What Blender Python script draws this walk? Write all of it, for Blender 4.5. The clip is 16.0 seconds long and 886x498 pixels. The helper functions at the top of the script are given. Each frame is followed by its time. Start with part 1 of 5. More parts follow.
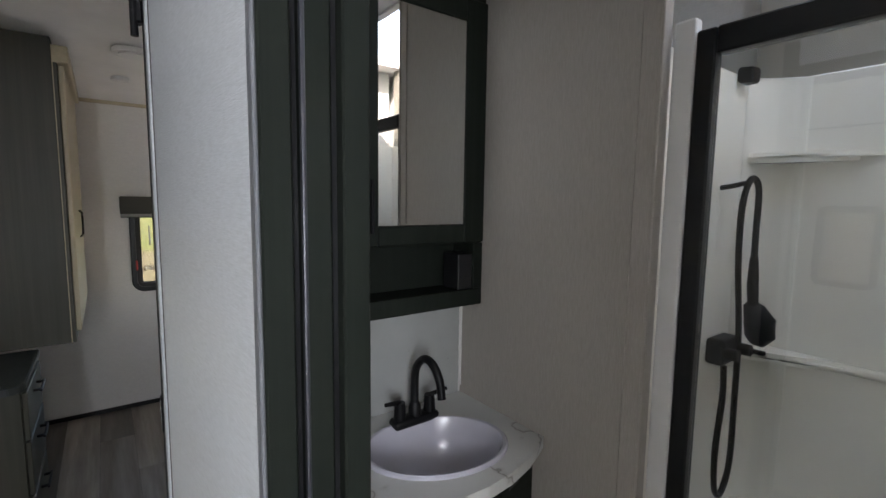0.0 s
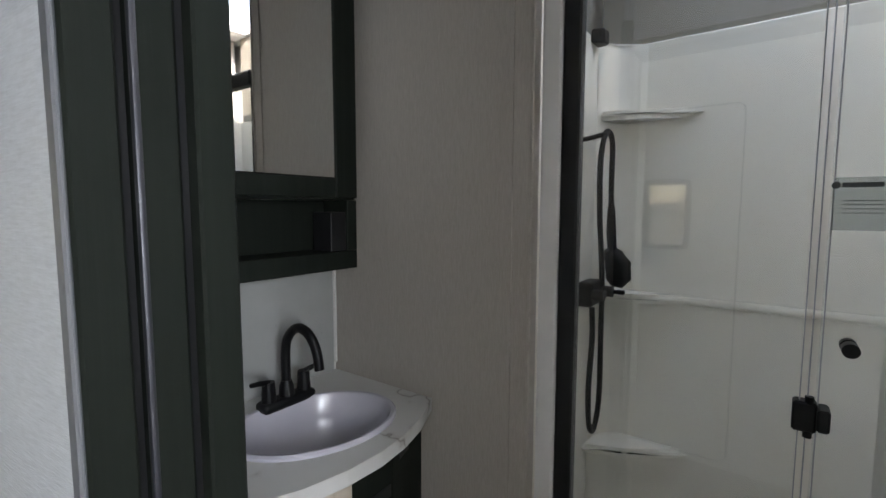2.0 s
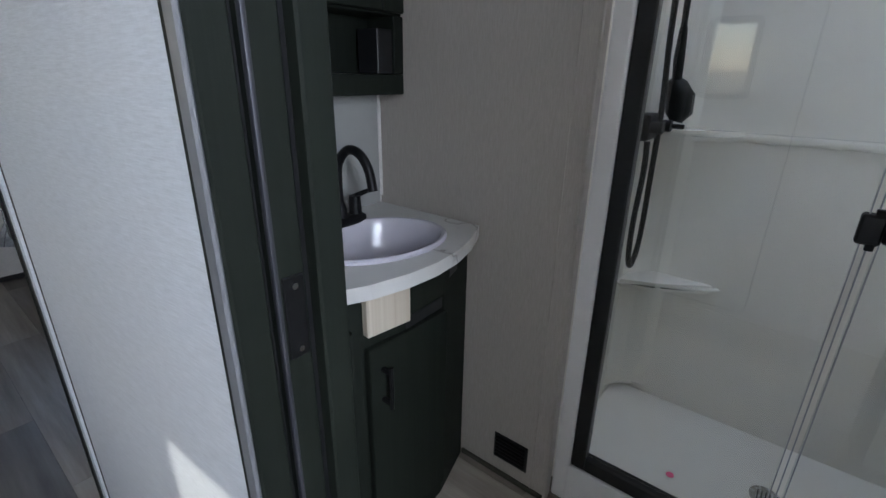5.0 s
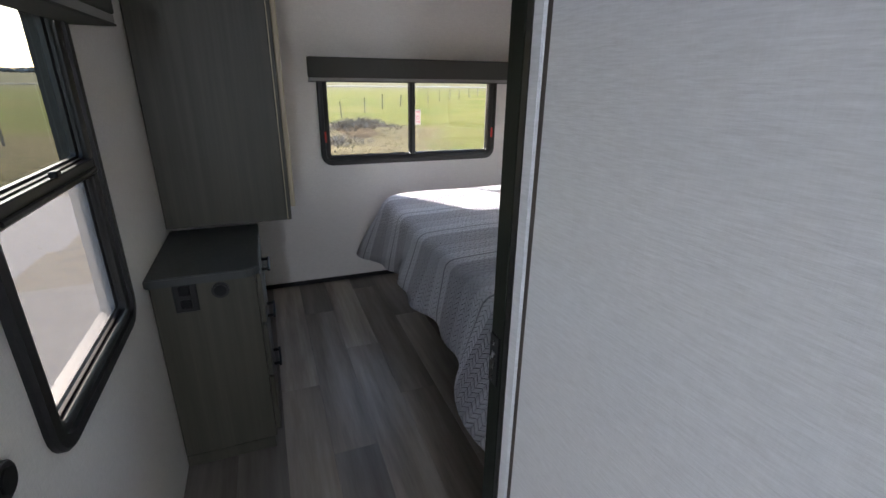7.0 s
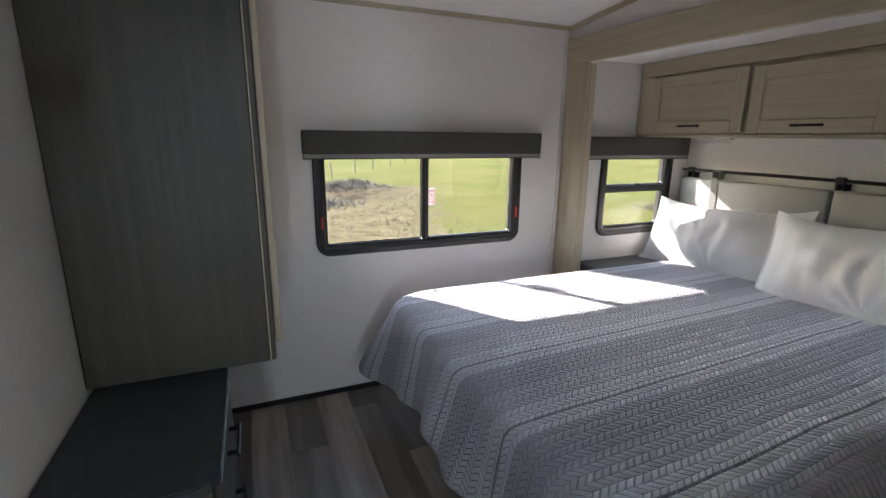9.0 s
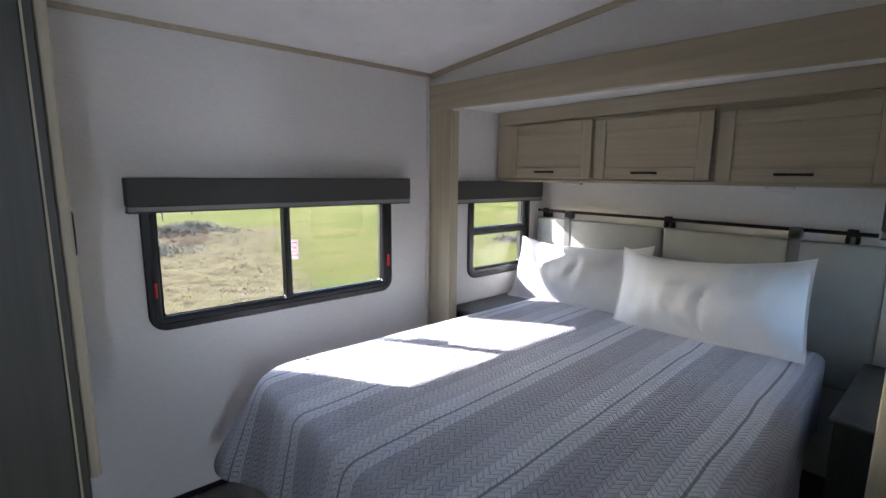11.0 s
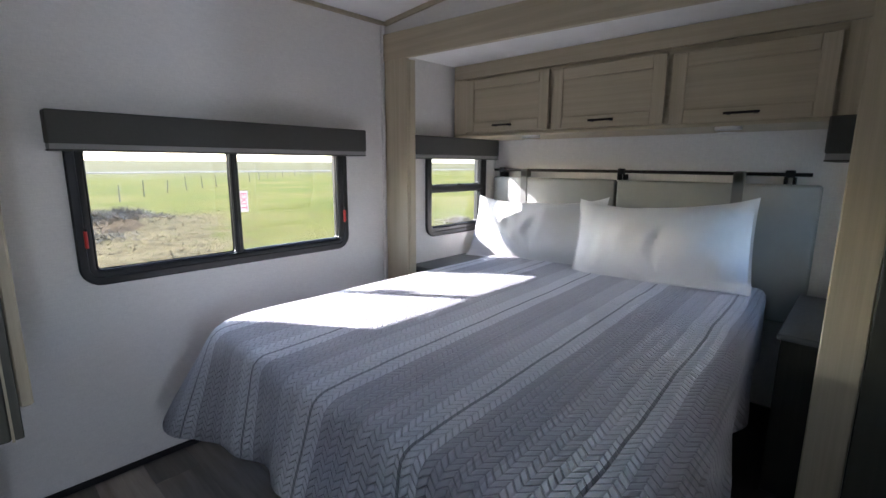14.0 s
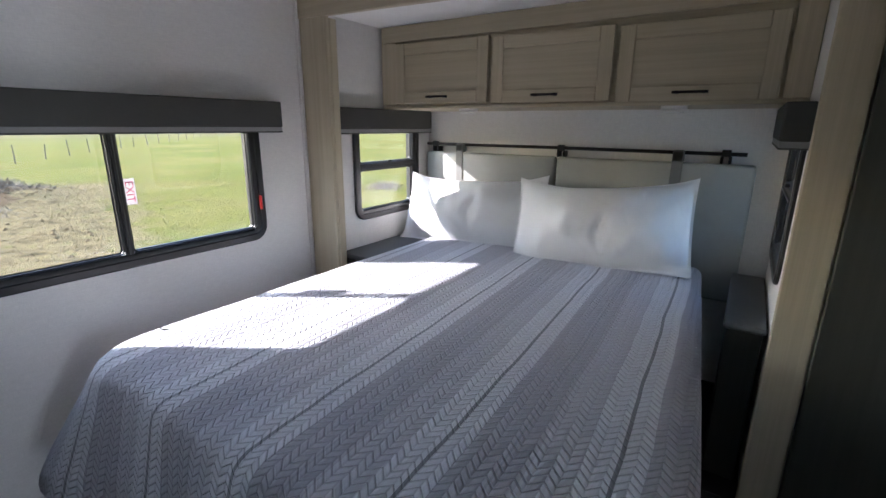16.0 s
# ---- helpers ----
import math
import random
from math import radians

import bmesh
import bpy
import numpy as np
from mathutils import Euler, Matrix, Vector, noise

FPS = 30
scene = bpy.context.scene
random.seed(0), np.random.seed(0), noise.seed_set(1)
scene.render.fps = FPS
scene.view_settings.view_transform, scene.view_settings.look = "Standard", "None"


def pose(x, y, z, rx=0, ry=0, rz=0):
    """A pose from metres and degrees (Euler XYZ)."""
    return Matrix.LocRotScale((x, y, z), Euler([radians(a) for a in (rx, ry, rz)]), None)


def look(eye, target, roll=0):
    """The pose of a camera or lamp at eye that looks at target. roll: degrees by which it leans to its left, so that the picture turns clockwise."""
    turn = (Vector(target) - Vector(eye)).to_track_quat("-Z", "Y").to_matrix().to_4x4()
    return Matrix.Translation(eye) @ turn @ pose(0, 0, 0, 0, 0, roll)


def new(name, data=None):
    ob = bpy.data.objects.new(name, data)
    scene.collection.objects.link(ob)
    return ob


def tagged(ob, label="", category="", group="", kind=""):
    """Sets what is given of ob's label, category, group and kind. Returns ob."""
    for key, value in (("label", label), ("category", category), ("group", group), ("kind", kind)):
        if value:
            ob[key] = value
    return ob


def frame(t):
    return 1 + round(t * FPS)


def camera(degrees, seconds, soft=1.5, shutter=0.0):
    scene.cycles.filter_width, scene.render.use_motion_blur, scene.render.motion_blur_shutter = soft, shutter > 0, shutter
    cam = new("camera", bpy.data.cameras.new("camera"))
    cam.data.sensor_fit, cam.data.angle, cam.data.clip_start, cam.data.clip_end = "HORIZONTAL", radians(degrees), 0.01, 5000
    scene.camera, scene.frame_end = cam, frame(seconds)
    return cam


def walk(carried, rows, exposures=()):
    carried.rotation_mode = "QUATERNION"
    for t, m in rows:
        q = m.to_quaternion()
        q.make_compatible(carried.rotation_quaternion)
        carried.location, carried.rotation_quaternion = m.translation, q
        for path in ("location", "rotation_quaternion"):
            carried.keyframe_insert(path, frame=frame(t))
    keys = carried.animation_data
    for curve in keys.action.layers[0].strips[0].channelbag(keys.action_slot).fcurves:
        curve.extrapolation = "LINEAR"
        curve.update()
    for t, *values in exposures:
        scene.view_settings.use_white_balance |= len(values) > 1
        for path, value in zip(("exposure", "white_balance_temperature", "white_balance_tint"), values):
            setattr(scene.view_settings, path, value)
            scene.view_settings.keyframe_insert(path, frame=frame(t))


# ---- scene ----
cam = camera(88.0, 16.0)
PATH = [
    (0, (0.627, 0.391, 1.53), (1.808, 1.991, 1.319), 0.8),
    (0.5, (0.638, 0.422, 1.528), (1.967, 1.903, 1.328), 0.7),
    (1, (0.652, 0.435, 1.483), (2.101, 1.802, 1.297), 0.4),
    (1.5, (0.643, 0.453, 1.416), (2.184, 1.718, 1.255), 0.2),
    (2, (0.652, 0.488, 1.372), (2.26, 1.663, 1.194), 0.1),
    (2.5, (0.654, 0.505, 1.309), (2.302, 1.613, 1.073), 0.2),
    (3, (0.659, 0.527, 1.243), (2.328, 1.567, 0.879), 0.4),
    (3.2, (0.645, 0.553, 1.232), (2.332, 1.538, 0.801), 0.6),
    (5.3, (0.565, 0.54, 1.257), (1.944, 1.78, 0.509), 1.0),
    (5.5, (0.524, 0.585, 1.278), (1.832, 1.897, 0.524), 1.5),
    (6, (0.442, 0.772, 1.353), (1.546, 2.262, 0.594), 0.9),
    (6.5, (0.414, 0.924, 1.367), (1.275, 2.568, 0.621), 0.9),
    (7, (0.407, 1.125, 1.418), (1.087, 2.87, 0.718), 0.9),
    (7.5, (0.376, 1.343, 1.439), (0.918, 3.158, 0.797), 0.6),
    (8, (0.375, 1.543, 1.46), (0.881, 3.389, 0.878), 0.7),
    (8.5, (0.429, 1.66, 1.463), (1.036, 3.494, 0.947), 0.7),
    (9, (0.458, 1.772, 1.498), (1.208, 3.565, 1.025), 0.6),
    (9.5, (0.466, 1.909, 1.522), (1.348, 3.652, 1.094), 0.7),
    (10, (0.465, 1.963, 1.542), (1.503, 3.627, 1.153), 0.7),
    (10.2, (0.47, 1.965, 1.554), (1.567, 3.596, 1.181), 0.6),
    (12.3, (0.483, 2.028, 1.47), (1.922, 3.393, 1.216), 0.5),
    (12.5, (0.49, 2.015, 1.45), (1.934, 3.376, 1.201), 0.4),
    (13, (0.479, 2.01, 1.407), (1.935, 3.356, 1.149), 0.4),
    (13.5, (0.456, 2.029, 1.357), (1.91, 3.368, 1.053), 0.4),
    (14, (0.447, 2.046, 1.342), (1.888, 3.383, 0.976), 0.3),
    (14.5, (0.443, 2.071, 1.347), (1.88, 3.396, 0.923), 0.5),
    (15, (0.46, 2.083, 1.369), (1.908, 3.379, 0.898), 0.4),
    (15.5, (0.492, 2.128, 1.379), (2.013, 3.328, 0.883), 0.5),
    (16, (0.597, 2.246, 1.424), (2.21, 3.307, 0.902), 0.5),
]
walk(cam, [(t, look(eye, target, roll)) for t, eye, target, roll in PATH],
     [(0.0, 2.95, 6800, 15), (3.0, 2.95, 6700, 13), (5.5, 3.05, 6050, 15), (6.5, 2.95, 6000, 15), (7.5, 3.05, 6800, 20), (8.5, 3.12, 6600, 18), (10.0, 3.15, 5900, 17), (16.0, 3.15, 5850, 17)])

# ---- light ----
SUN_EL, SUN_AZ = 28.5, -32.5
world = bpy.data.worlds.new("sky")
scene.world = world
world.use_nodes = True
wn = world.node_tree.nodes
sky = wn.new("ShaderNodeTexSky")
sky.sky_type = "NISHITA"
sky.sun_disc = False
sky.sun_elevation, sky.sun_rotation = radians(SUN_EL), radians(SUN_AZ)
wn["Background"].inputs[1].default_value = 0.15
world.node_tree.links.new(sky.outputs[0], wn["Background"].inputs[0])

sun_data = bpy.data.lights.new("sun", "SUN")
sun_data.energy, sun_data.angle, sun_data.color = 2.1, radians(0.6), (1.0, 0.93, 0.84)
sun = new("sun", sun_data)
to_sun = Vector((math.sin(radians(SUN_AZ)) * math.cos(radians(SUN_EL)), math.cos(radians(SUN_AZ)) * math.cos(radians(SUN_EL)), math.sin(radians(SUN_EL))))
sun.matrix_world = look(to_sun * 50, (0, 0, 0))

# lamp added for daylight from an assumed living-area window, unseen and not built
for lx, ly, lz, tx, ty, w, h, watts in ((0.03, -0.95, 1.40, 1, -0.80, 1.0, 0.9, 12),):
    ld = bpy.data.lights.new("hall_fill_light", "AREA")
    ld.shape, ld.size, ld.size_y, ld.energy, ld.color = "RECTANGLE", w, h, watts, (0.80, 0.90, 1.0)
    lamp_ob = new("hall_fill_light", ld)
    lamp_ob.matrix_world = look((lx, ly, lz), (tx, ty, lz - 0.15))

# lamp added under the unseen shower skylight to brighten the stall
fill_data = bpy.data.lights.new("shower_fill_light", "AREA")
fill_data.shape, fill_data.size, fill_data.size_y, fill_data.energy, fill_data.color = "RECTANGLE", 0.46, 0.92, 0.40, (0.93, 0.97, 1.0)
fill_lamp = new("shower_fill_light", fill_data)
fill_lamp.matrix_world = look((2.01, 0.36, 2.43), (2.01, 0.3601, 1.0))

# ---- materials ----


def nodes_of(name):
    m = bpy.data.materials.new(name)
    m.use_nodes = True
    nt = m.node_tree
    return m, nt, nt.nodes["Principled BSDF"]


def coords(nt, scale=(1, 1, 1), vary=False):
    tc = nt.nodes.new("ShaderNodeTexCoord")
    mp = nt.nodes.new("ShaderNodeMapping")
    mp.inputs["Scale"].default_value = scale
    nt.links.new(tc.outputs["Object"], mp.inputs[0])
    if vary:
        oi = nt.nodes.new("ShaderNodeObjectInfo")
        mu = nt.nodes.new("ShaderNodeMath")
        mu.operation = "MULTIPLY"
        mu.inputs[1].default_value = 37.0
        nt.links.new(oi.outputs["Random"], mu.inputs[0])
        nt.links.new(mu.outputs[0], mp.inputs["Location"])
    return mp.outputs[0]


def noise_tex(nt, vec, scale, detail=4.0, rough=0.6):
    n = nt.nodes.new("ShaderNodeTexNoise")
    n.inputs["Scale"].default_value = scale
    n.inputs["Detail"].default_value = detail
    n.inputs["Roughness"].default_value = rough
    nt.links.new(vec, n.inputs["Vector"])
    return n.outputs["Fac"]


def ramp(nt, fac, stops, mode="LINEAR"):
    r = nt.nodes.new("ShaderNodeValToRGB")
    r.color_ramp.interpolation = mode
    el = r.color_ramp.elements
    while len(el) < len(stops):
        el.new(0.5)
    for e, (p, c) in zip(el, stops):
        e.position = p
        e.color = (*c, 1) if len(c) == 3 else c
    nt.links.new(fac, r.inputs[0])
    return r.outputs[0]


def mix_col(nt, fac, a, b, mode="MIX"):
    mx = nt.nodes.new("ShaderNodeMix")
    mx.data_type, mx.blend_type = "RGBA", mode
    for sock, val in ((mx.inputs[0], fac), (mx.inputs[6], a), (mx.inputs[7], b)):
        if hasattr(val, "is_output"):
            nt.links.new(val, sock)
        else:
            sock.default_value = val if not isinstance(val, tuple) else (*val, 1)[:4]
    return mx.outputs[2]


def math_node(nt, op, a, b=0.0):
    m = nt.nodes.new("ShaderNodeMath")
    m.operation = op
    for sock, val in ((m.inputs[0], a), (m.inputs[1], b)):
        if hasattr(val, "is_output"):
            nt.links.new(val, sock)
        else:
            sock.default_value = val
    return m.outputs[0]


def bump_to(nt, bsdf, height, strength, distance):
    b = nt.nodes.new("ShaderNodeBump")
    b.inputs["Strength"].default_value = strength
    b.inputs["Distance"].default_value = distance
    nt.links.new(height, b.inputs["Height"])
    nt.links.new(b.outputs[0], bsdf.inputs["Normal"])


def plain(name, c, rough=0.5, metal=0.0, var=0.12, scale=6.0, grain=0.0, grain_scale=300.0, spec=0.5):
    """A surface of one colour with wear at two scales."""
    m, nt, b = nodes_of(name)
    v = coords(nt)
    a = noise_tex(nt, v, scale, 5)
    f = noise_tex(nt, v, scale * 14, 3)
    lo, hi = [tuple(min(1, k * q) for k in c) for q in (1 - var, 1 + var)]
    col = ramp(nt, a, [(0.3, lo), (0.7, hi)])
    col = mix_col(nt, math_node(nt, "MULTIPLY", f, var), col, tuple(k * 0.6 for k in c))
    nt.links.new(col, b.inputs["Base Color"])
    b.inputs["Metallic"].default_value = metal
    b.inputs["Specular IOR Level"].default_value = spec
    rr = nt.nodes.new("ShaderNodeMapRange")
    rr.inputs[3].default_value, rr.inputs[4].default_value = max(0.02, rough - 0.08), min(1, rough + 0.1)
    nt.links.new(f, rr.inputs[0])
    nt.links.new(rr.outputs[0], b.inputs["Roughness"])
    if grain:
        bump_to(nt, b, noise_tex(nt, v, grain_scale, 2), grain, 0.002)
    return m


def linen(name, c, across, along, rough=0.75, tone=0.10):
    """Wall vinyl printed and embossed like linen: fine threads upright and level."""
    m, nt, b = nodes_of(name)
    up = noise_tex(nt, coords(nt, (420, 420, 38)), 1.0, 3, 0.7)
    lv = noise_tex(nt, coords(nt, (38, 38, 420)), 1.0, 3, 0.7)
    fine = math_node(nt, "ADD", math_node(nt, "MULTIPLY", up, across), math_node(nt, "MULTIPLY", lv, along))
    big = noise_tex(nt, coords(nt), 1.6, 4)
    lo, hi = tuple(k * (1 - tone) for k in c), tuple(min(1, k * (1 + tone)) for k in c)
    t = (across + along) / 2
    col = ramp(nt, fine, [(max(0, t - 0.22), lo), (min(1, t + 0.22), hi)])
    col = mix_col(nt, math_node(nt, "MULTIPLY", big, 0.14), col, tuple(k * 0.75 for k in c))
    nt.links.new(col, b.inputs["Base Color"])
    b.inputs["Roughness"].default_value = rough
    b.inputs["Specular IOR Level"].default_value = 0.3
    bump_to(nt, b, fine, 0.5, 0.0016)
    return m


def wood(name, dark, light, axis="z", rough=0.5, freq=26.0, vary=False, bump=0.12, spec=0.5):
    """Printed wood grain along one axis."""
    m, nt, b = nodes_of(name)
    s = {"x": (0.7, freq, freq), "y": (freq, 0.7, freq), "z": (freq, freq, 0.7)}[axis]
    g = noise_tex(nt, coords(nt, s, vary), 1.0, 6, 0.65)
    s2 = tuple(k * 5 for k in s)
    g2 = noise_tex(nt, coords(nt, s2, vary), 1.0, 2, 0.6)
    patch = noise_tex(nt, coords(nt, (1, 1, 1), vary), 2.2, 3)
    col = ramp(nt, g, [(0.3, dark), (0.52, tuple((p + q) / 2 for p, q in zip(dark, light))), (0.72, light)])
    col = mix_col(nt, math_node(nt, "MULTIPLY", g2, 0.35), col, tuple(k * 0.7 for k in dark))
    col = mix_col(nt, math_node(nt, "MULTIPLY", patch, 0.3), col, tuple(k * 0.8 for k in dark))
    if vary:
        oi = nt.nodes.new("ShaderNodeObjectInfo")
        tone = ramp(nt, oi.outputs["Random"], [(0.0, (0.55, 0.55, 0.57)), (0.5, (0.95, 0.93, 0.90)), (1.0, (1.42, 1.40, 1.38))])
        col = mix_col(nt, 1.0, col, tone, "MULTIPLY")
    nt.links.new(col, b.inputs["Base Color"])
    b.inputs["Roughness"].default_value = rough
    b.inputs["Specular IOR Level"].default_value = spec
    bump_to(nt, b, g2, bump, 0.002)
    return m


def glass(name, tint=(1, 1, 1), gloss=1.0):
    m = bpy.data.materials.new(name)
    m.use_nodes = True
    nt = m.node_tree
    nt.nodes.remove(nt.nodes["Principled BSDF"])
    out = nt.nodes["Material Output"]
    tr, gl, mx, lw = (nt.nodes.new(k) for k in ("ShaderNodeBsdfTransparent", "ShaderNodeBsdfGlossy", "ShaderNodeMixShader", "ShaderNodeLayerWeight"))
    tr.inputs[0].default_value = (*tint, 1)
    gl.inputs["Roughness"].default_value = 0.015
    lw.inputs[0].default_value = 0.5
    edge = math_node(nt, "ADD", math_node(nt, "MULTIPLY", math_node(nt, "POWER", lw.outputs["Facing"], 5.0), 0.45), 0.03)
    nt.links.new(math_node(nt, "MULTIPLY", edge, gloss), mx.inputs[0])
    nt.links.new(tr.outputs[0], mx.inputs[1])
    nt.links.new(gl.outputs[0], mx.inputs[2])
    nt.links.new(mx.outputs[0], out.inputs[0])
    return m


def quilt_cloth(name, first, pitch):
    """Grey striped cotton, quilted in small triangles that meet in stars."""
    m, nt, b = nodes_of(name)
    tc = nt.nodes.new("ShaderNodeTexCoord")
    sp = nt.nodes.new("ShaderNodeSeparateXYZ")
    nt.links.new(tc.outputs["Object"], sp.inputs[0])
    X, Y, Z = sp.outputs
    wob = noise_tex(nt, coords(nt), 2.6, 2)
    drift = math_node(nt, "MULTIPLY", math_node(nt, "ADD", X, 0.8), 0.045)
    yy = math_node(nt, "ADD", math_node(nt, "SUBTRACT", Y, drift), math_node(nt, "MULTIPLY", math_node(nt, "SUBTRACT", wob, 0.5), 0.022))
    u = math_node(nt, "FRACT", math_node(nt, "DIVIDE", math_node(nt, "SUBTRACT", yy, first), pitch))
    pale, mid, deep, line = (0.74, 0.745, 0.785), (0.56, 0.56, 0.605), (0.435, 0.43, 0.475), (0.22, 0.225, 0.255)
    stops = [(0.0, line), (0.014, pale), (0.20, mid), (0.42, mid), (0.45, deep), (0.585, (0.34, 0.34, 0.38)), (0.60, deep), (0.84, pale), (0.986, line)]
    col = ramp(nt, u, stops, "CONSTANT")
    side = math_node(nt, "ADD", X, math_node(nt, "MULTIPLY", Z, 0.95))
    c = 0.050
    fv = math_node(nt, "FRACT", math_node(nt, "DIVIDE", yy, c))
    zig = math_node(nt, "ABSOLUTE", math_node(nt, "SUBTRACT", math_node(nt, "MULTIPLY", fv, 2.0), 1.0))
    fu = math_node(nt, "FRACT", math_node(nt, "ADD", math_node(nt, "DIVIDE", side, c), math_node(nt, "MULTIPLY", zig, 0.5)))
    bands = ramp(nt, fu, [(0.0, (0, 0, 0)), (0.09, (0.85, 0.85, 0.85)), (0.40, (1, 1, 1)), (0.49, (0, 0, 0)), (0.60, (0.5, 0.5, 0.5)), (0.90, (0.6, 0.6, 0.6)), (1.0, (0, 0, 0))], "EASE")
    rib = math_node(nt, "POWER", math_node(nt, "MINIMUM", math_node(nt, "MULTIPLY", math_node(nt, "PINGPONG", fv, 0.5), 7.0), 1.0), 0.5)
    spine = math_node(nt, "POWER", math_node(nt, "MINIMUM", math_node(nt, "MULTIPLY", zig, 5.0), 1.0), 0.5)
    lift = math_node(nt, "MULTIPLY", bands, math_node(nt, "ADD", math_node(nt, "MULTIPLY", math_node(nt, "MINIMUM", rib, spine), 0.6), 0.4))
    thread = noise_tex(nt, coords(nt, (90, 420, 90)), 1.0, 3)
    speck = noise_tex(nt, coords(nt), 340.0, 2)
    col = mix_col(nt, math_node(nt, "MULTIPLY", thread, 0.28), col, (0.42, 0.42, 0.45))
    col = mix_col(nt, math_node(nt, "MULTIPLY", speck, 0.20), col, (0.30, 0.30, 0.33))
    # stitch lines and valleys darkened, putting the creases' shade into the colour
    seam_shade = math_node(nt, "LESS_THAN", lift, 0.20)
    col = mix_col(nt, math_node(nt, "MULTIPLY", seam_shade, 0.42), col, (0.20, 0.20, 0.235))
    nt.links.new(col, b.inputs["Base Color"])
    b.inputs["Roughness"].default_value = 0.85
    b.inputs["Sheen Weight"].default_value = 0.2
    bump_to(nt, b, lift, 1.0, 0.0125)
    return m


def meadow(name):
    """Short winter grass, greener and drier in patches, bare by the tracks."""
    m, nt, b = nodes_of(name)
    v = coords(nt)
    big = noise_tex(nt, v, 0.16, 5)
    mid = noise_tex(nt, v, 1.3, 6, 0.7)
    fine = noise_tex(nt, v, 22.0, 4, 0.75)
    col = ramp(nt, big, [(0.36, (0.145, 0.155, 0.028)), (0.5, (0.185, 0.175, 0.036)), (0.62, (0.24, 0.20, 0.062))])
    dry = ramp(nt, mid, [(0.50, (0, 0, 0)), (0.66, (1, 1, 1))])
    col = mix_col(nt, math_node(nt, "MULTIPLY", dry, 0.5), col, (0.16, 0.125, 0.045))
    sp = nt.nodes.new("ShaderNodeSeparateXYZ")
    nt.links.new(v, sp.inputs[0])
    gx, gy = sp.outputs[0], sp.outputs[1]
    # the dug strip: dry straw and soil west of a slanting edge, as far as the heap
    edge = math_node(nt, "SUBTRACT", math_node(nt, "ADD", math_node(nt, "MULTIPLY", math_node(nt, "SUBTRACT", gy, 13.0), 0.34), 5.7), gx)
    edge = math_node(nt, "ADD", edge, math_node(nt, "MULTIPLY", math_node(nt, "SUBTRACT", mid, 0.5), 5.0))
    reach = math_node(nt, "SUBTRACT", 23.5, math_node(nt, "ADD", gy, math_node(nt, "MULTIPLY", math_node(nt, "SUBTRACT", mid, 0.5), 6.0)))
    strip_in = math_node(nt, "MINIMUM", math_node(nt, "MULTIPLY", edge, 0.9), math_node(nt, "MULTIPLY", reach, 0.5))
    strip_in = math_node(nt, "MINIMUM", math_node(nt, "MAXIMUM", strip_in, 0.0), 1.0)
    straw = ramp(nt, noise_tex(nt, v, 3.4, 6, 0.75), [(0.34, (0.06, 0.044, 0.026)), (0.45, (0.20, 0.138, 0.072)), (0.56, (0.32, 0.23, 0.125)), (0.66, (0.135, 0.135, 0.03))])
    col = mix_col(nt, math_node(nt, "MULTIPLY", strip_in, 0.92), col, straw)
    away = math_node(nt, "MINIMUM", math_node(nt, "MAXIMUM", math_node(nt, "MULTIPLY", math_node(nt, "SUBTRACT", gy, 60.0), 0.03), 0.0), 1.0)
    col = mix_col(nt, math_node(nt, "MULTIPLY", away, 0.75), col, (0.19, 0.155, 0.095))
    col = mix_col(nt, math_node(nt, "MULTIPLY", fine, 0.75), col, (0.045, 0.043, 0.010))
    nt.links.new(col, b.inputs["Base Color"])
    b.inputs["Roughness"].default_value = 1.0
    b.inputs["Specular IOR Level"].default_value = 0.05
    bump_to(nt, b, math_node(nt, "ADD", fine, mid), 0.9, 0.06)
    return m


def dirt(name, c1, c2, c3, scale):
    m, nt, b = nodes_of(name)
    v = coords(nt)
    a = noise_tex(nt, v, scale, 7, 0.7)
    f = noise_tex(nt, v, scale * 12, 4, 0.7)
    col = ramp(nt, a, [(0.32, c1), (0.5, c2), (0.68, c3)])
    col = mix_col(nt, math_node(nt, "MULTIPLY", f, 0.6), col, tuple(k * 0.45 for k in c1))
    nt.links.new(col, b.inputs["Base Color"])
    b.inputs["Roughness"].default_value = 1.0
    b.inputs["Specular IOR Level"].default_value = 0.05
    bump_to(nt, b, math_node(nt, "ADD", a, f), 1.0, 0.05)
    return m


def creased(name, c):
    """Soft cotton with a woven thread and small creases."""
    m, nt, b = nodes_of(name)
    v = coords(nt)
    weave = noise_tex(nt, coords(nt, (500, 60, 500)), 1.0, 2)
    weave2 = noise_tex(nt, coords(nt, (60, 500, 60)), 1.0, 2)
    big = noise_tex(nt, v, 4.5, 3, 0.5)
    fold = math_node(nt, "ABSOLUTE", math_node(nt, "SUBTRACT", noise_tex(nt, coords(nt, (1.0, 0.55, 1.0)), 7.0, 2, 0.5), 0.5))
    wv = math_node(nt, "ADD", weave, weave2)
    col = mix_col(nt, math_node(nt, "MULTIPLY", wv, 0.10), c, tuple(k * 0.55 for k in c))
    nt.links.new(col, b.inputs["Base Color"])
    b.inputs["Roughness"].default_value = 0.9
    b.inputs["Sheen Weight"].default_value = 0.15
    height = math_node(nt, "ADD", math_node(nt, "ADD", math_node(nt, "MULTIPLY", big, 1.2), math_node(nt, "MULTIPLY", fold, 1.6)), math_node(nt, "MULTIPLY", wv, 0.05))
    bump_to(nt, b, height, 0.7, 0.012)
    return m


